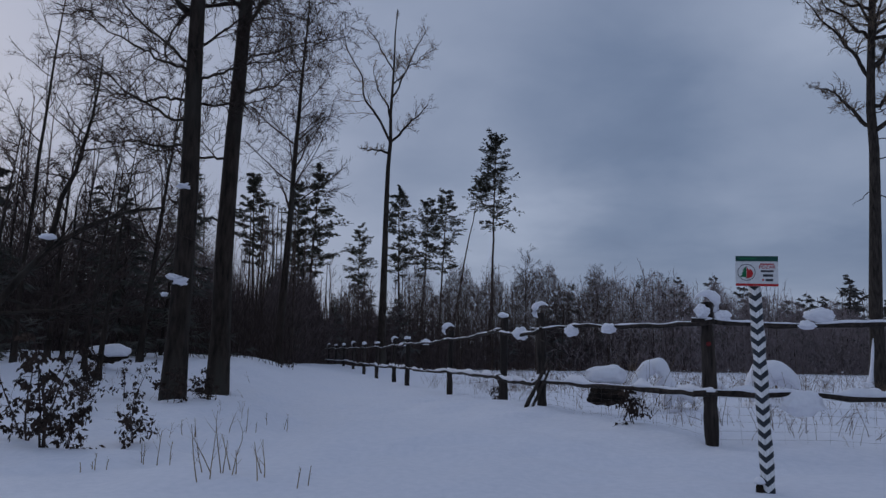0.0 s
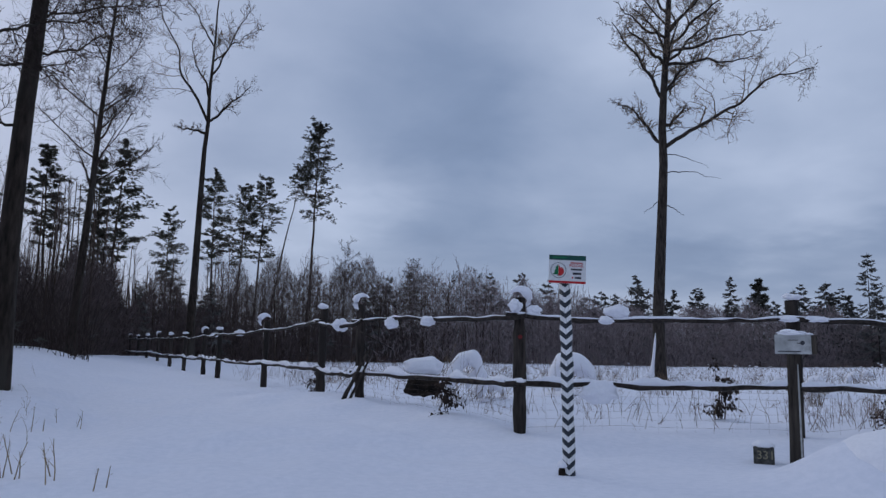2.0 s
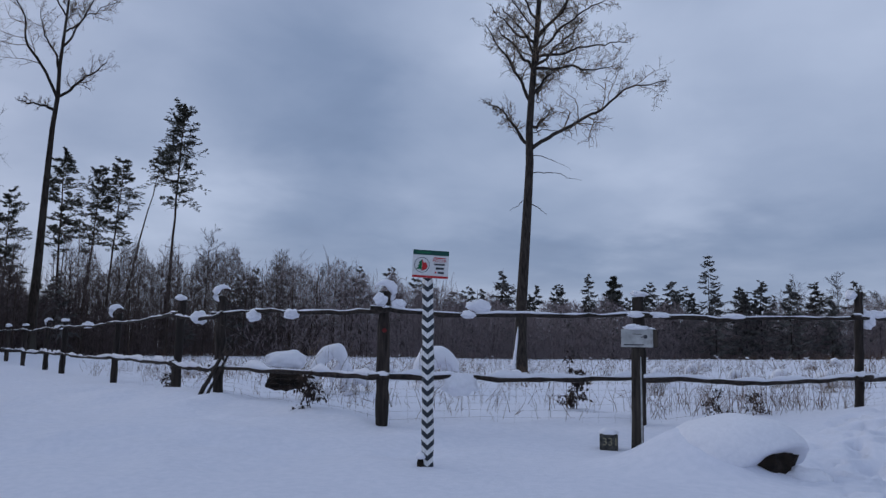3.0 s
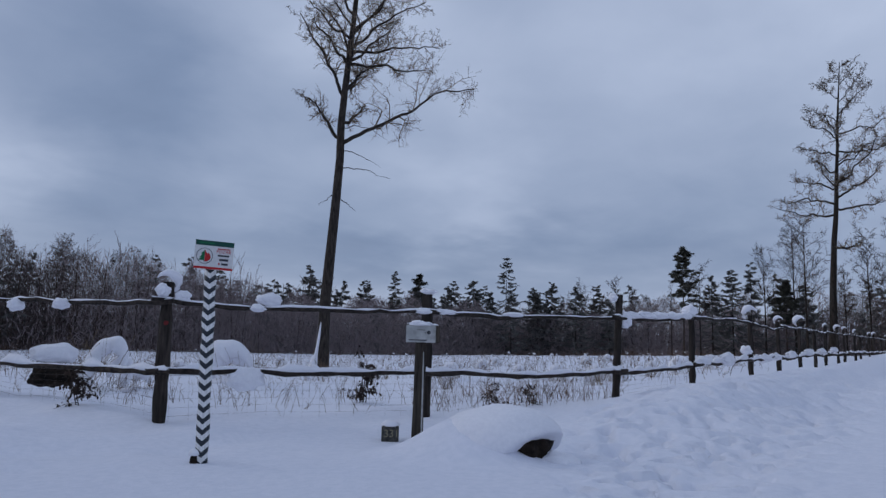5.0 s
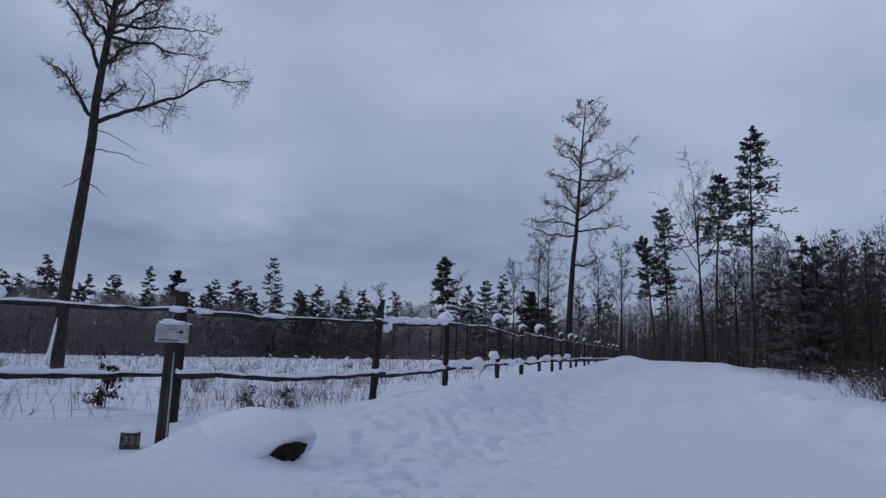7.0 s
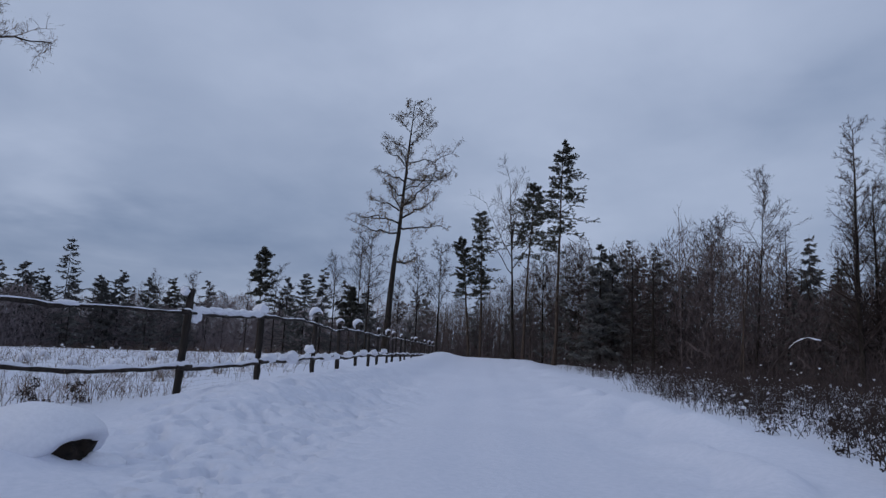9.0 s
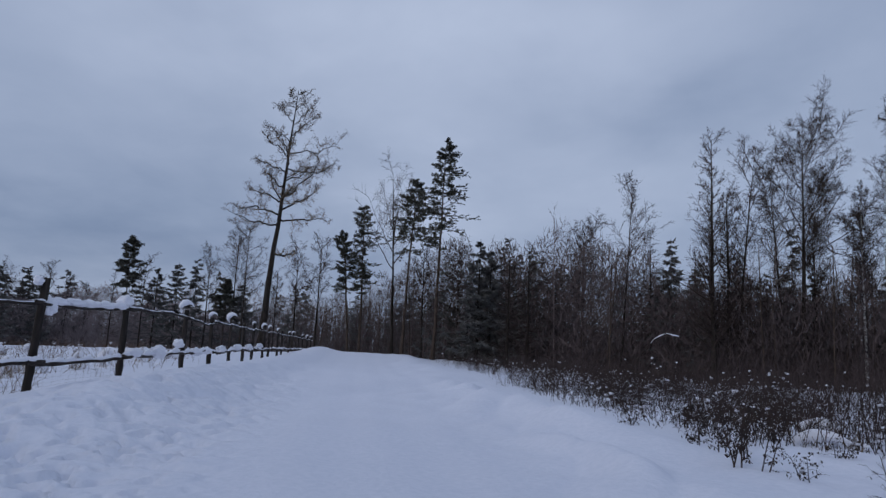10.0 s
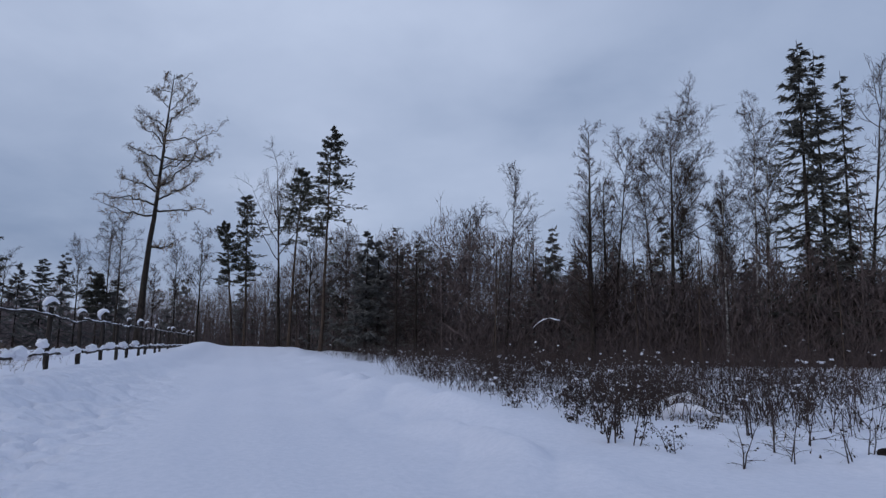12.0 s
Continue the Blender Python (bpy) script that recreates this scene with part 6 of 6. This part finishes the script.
def laden_clump(x, y, width, height, seed, kind="bush", lean=0.0):
    """A stump or a tuft of weeds bowed under a hood of snow."""
    g = np.random.default_rng(seed)
    z = level(x, y)
    az = math.degrees(math.atan2(x, y))
    if kind == "stump":
        rest("fallen_log", "dark broken log under a slab of snow", "log", blob(g, (width * 0.34, width * 0.22, 0.22), 0.5, 4, squash=0.9), x, y - 0.1, z + 0.36, -az, OLD_WOOD)
        slab = blob(g, (1, 1, 1), 0.24, 4, squash=0.9, boxy=0.8)
        for v in slab.verts:
            c = v.co
            v.co = Vector((math.copysign(abs(c.x) ** 0.85, c.x) * width * 0.40, c.y * width * 0.36, c.z * (0.20 + 0.05 * c.x)))
        rest("snow_hood", "flat rounded slab of snow on a log", "snow", slab, x, y, z + height - 0.25, -az)
        return
    ob = tagged(new("snow_hood", hood(g, width, height).mesh("snow_hood", CAP_SNOW)), "hood of snow bowing down a tuft of weeds", "snow")
    ob.matrix_basis = pose(x, y, z - 0.06, 0, lean, -az)
    rest("snow_mound", "low mound of snow at the foot of a tuft of weeds", "snow", blob(g, (width * 0.5, width * 0.45, height * 0.16), 0.2, 3, squash=0.5), x, y, z - 0.03, -az)
    n = 60
    a = g.uniform(0, 6.28, n)
    start = np.stack([x + np.cos(a) * width * 0.45, y + np.sin(a) * width * 0.4, np.full(n, z)], -1)
    P = paths(g, start, g.normal(size=(n, 3)) * 0.3 + [0, 0, 1.0], height * g.uniform(0.4, 1.05, n), 5, 0.0, 0.14)
    geo = Geo()
    geo.ribbons(P, np.full((n, 5), 0.004), g)
    tagged(new("weed_tuft", geo.mesh("weed_tuft", DRY_GRASS)), "dry weeds poking out of a hood of snow", "weeds", kind="stuff")


laden_clump(3.10, 14.62, 0.95, 1.31 - level(3.10, 14.62), 801, "stump")
laden_clump(4.36, 16.45, 1.0, (1.50 - level(4.36, 16.45)) / 0.92, 802, lean=14)
laden_clump(8.1, 18.3, 1.5, 1.12, 803)
laden_clump(5.3, 17.0, 0.8, 0.6, 804)
for k, (t_az, d, w, h) in enumerate(((40.5, 21, 0.5, 0.95), (49, 24, 0.8, 0.9), (46, 27, 0.7, 0.8), (52, 22, 0.5, 0.9), (43, 30, 0.8, 0.8), (35, 26, 0.9, 0.8), (30, 24, 0.9, 0.8), (56, 27, 0.6, 0.9), (58, 30, 1.3, 1.0), (60, 34, 1.0, 0.9),
                                     (25, 33, 0.9, 0.7), (20, 28, 0.9, 0.7), (12, 25, 0.7, 0.8), (5, 30, 0.7, 0.8))):
    laden_clump(d * math.sin(radians(t_az)), d * math.cos(radians(t_az)), w * 0.75, h * 0.8, 810 + k)
r = np.random.default_rng(850)
for k in range(13):
    d, a = r.uniform(22, 48), radians(r.uniform(26, 62))
    if road_frame(d * math.sin(a), d * math.cos(a))[1] > 7.5:
        laden_clump(d * math.sin(a), d * math.cos(a), r.uniform(0.4, 0.75), r.uniform(0.4, 0.7), 851 + k, lean=r.uniform(-10, 14))
laden_clump(-10.0, 21.2, 1.4, 0.75, 840, "stump")
laden_clump(-10.9, 21.8, 1.1, 0.5, 843)
laden_clump(13.6, -5.0, 1.3, 0.35, 841)
laden_clump(16.8, -6.0, 1.0, 0.4, 842)


# ---- dry stalks in the foreground ----
def stalks(x, y, n, height, seed):
    g = np.random.default_rng(seed)
    ob = thing("dry_stalks", "bare dry stalks sticking out of the smooth snow", "weeds", x, y, level(x, y), group="dry stalks beside the track")
    for _ in range(n):
        geo = Geo()
        start = g.normal(size=(1, 3)) * [0.14, 0.14, 0] - [0, 0, 0.03]
        P = paths(g, start, g.normal(size=(1, 3)) * 0.16 + [0, 0, 1.0], [height * g.uniform(0.5, 1.1)], 5, 0.0, 0.05)
        R = np.full((1, 1), 0.0072) * np.linspace(1, 0.45, 5)[None]
        geo.tubes(P, R, 5)
        Q, QR = shoots(g, P, R, 3, 0.3, 32, 0.45, 0.03, 0.08, 3, 0.6, 0.002)
        geo.tubes(Q, QR, 3)
        part("stalk", geo, STRAW, ob)


for k, (x, y, n, h) in enumerate(((-2.42, 7.85, 7, 0.62), (-2.08, 7.95, 5, 0.55), (-3.62, 9.2, 4, 0.5), (-4.1, 8.65, 4, 0.2), (-1.5, 7.6, 2, 0.25), (-3.3, 12.5, 3, 0.4), (-3.0, 13.6, 3, 0.4), (-4.1, 11.6, 3, 0.3), (11.6, -5.6, 3, 0.4))):
    stalks(x, y, n, h, 860 + k)


# ---- small things beside the road ----
def arched_branch():
    """A bowed branch with snow along its back, in front of the dark wood."""
    g = np.random.default_rng(77)
    u = np.linspace(0, 1, 12)
    P = np.stack([33.1 - 0.3 * u, -3.6 - 2.8 * u, level(33.1, -3.6) - 0.1 + (3.2 - level(33.1, -3.6)) * np.sin(np.pi * (0.04 + 0.68 * u)) ** 0.8], -1)
    wood, cap = Geo(), Geo()
    wood.tubes(P[None], np.linspace(0.035, 0.012, 12)[None], 5, cap=True)
    S, SR = shoots(g, P[None], np.linspace(0.035, 0.012, 12)[None], 9, 0.3, 50, 0.22, 0.0, 0.12, 4, 0.5, 0.006)
    wood.tubes(S, SR, 3)
    ob = thing("bent_branch", "bowed bare branch with snow along its back", "branch")
    part("stem", wood, TWIG, ob)
    Q = P[4:10] + g.normal(size=(6, 3)) * 0.03 + np.array([0, 0, 0.03])
    cap.tubes(Q[None], (0.022 * (1 + 0.7 * g.normal(size=6)).clip(0.15, 1.8))[None], 6, cap=True)
    tagged(new("snow_strip", cap.mesh("snow_strip", CAP_SNOW)), "strip of snow along a bowed branch", "snow")


arched_branch()
g = np.random.default_rng(78)
log, _, _ = wobbly_pole(g, (9.6, -6.05, level(9.6, -6.05) + 0.02), (10.6, -7.1, level(10.6, -7.1) + 0.12), 0.07, 0.05, 8, wander=0.02)
tagged(new("fallen_log", log.mesh("fallen_log", OLD_WOOD)), "dark fallen log half sunk in snow", "log")
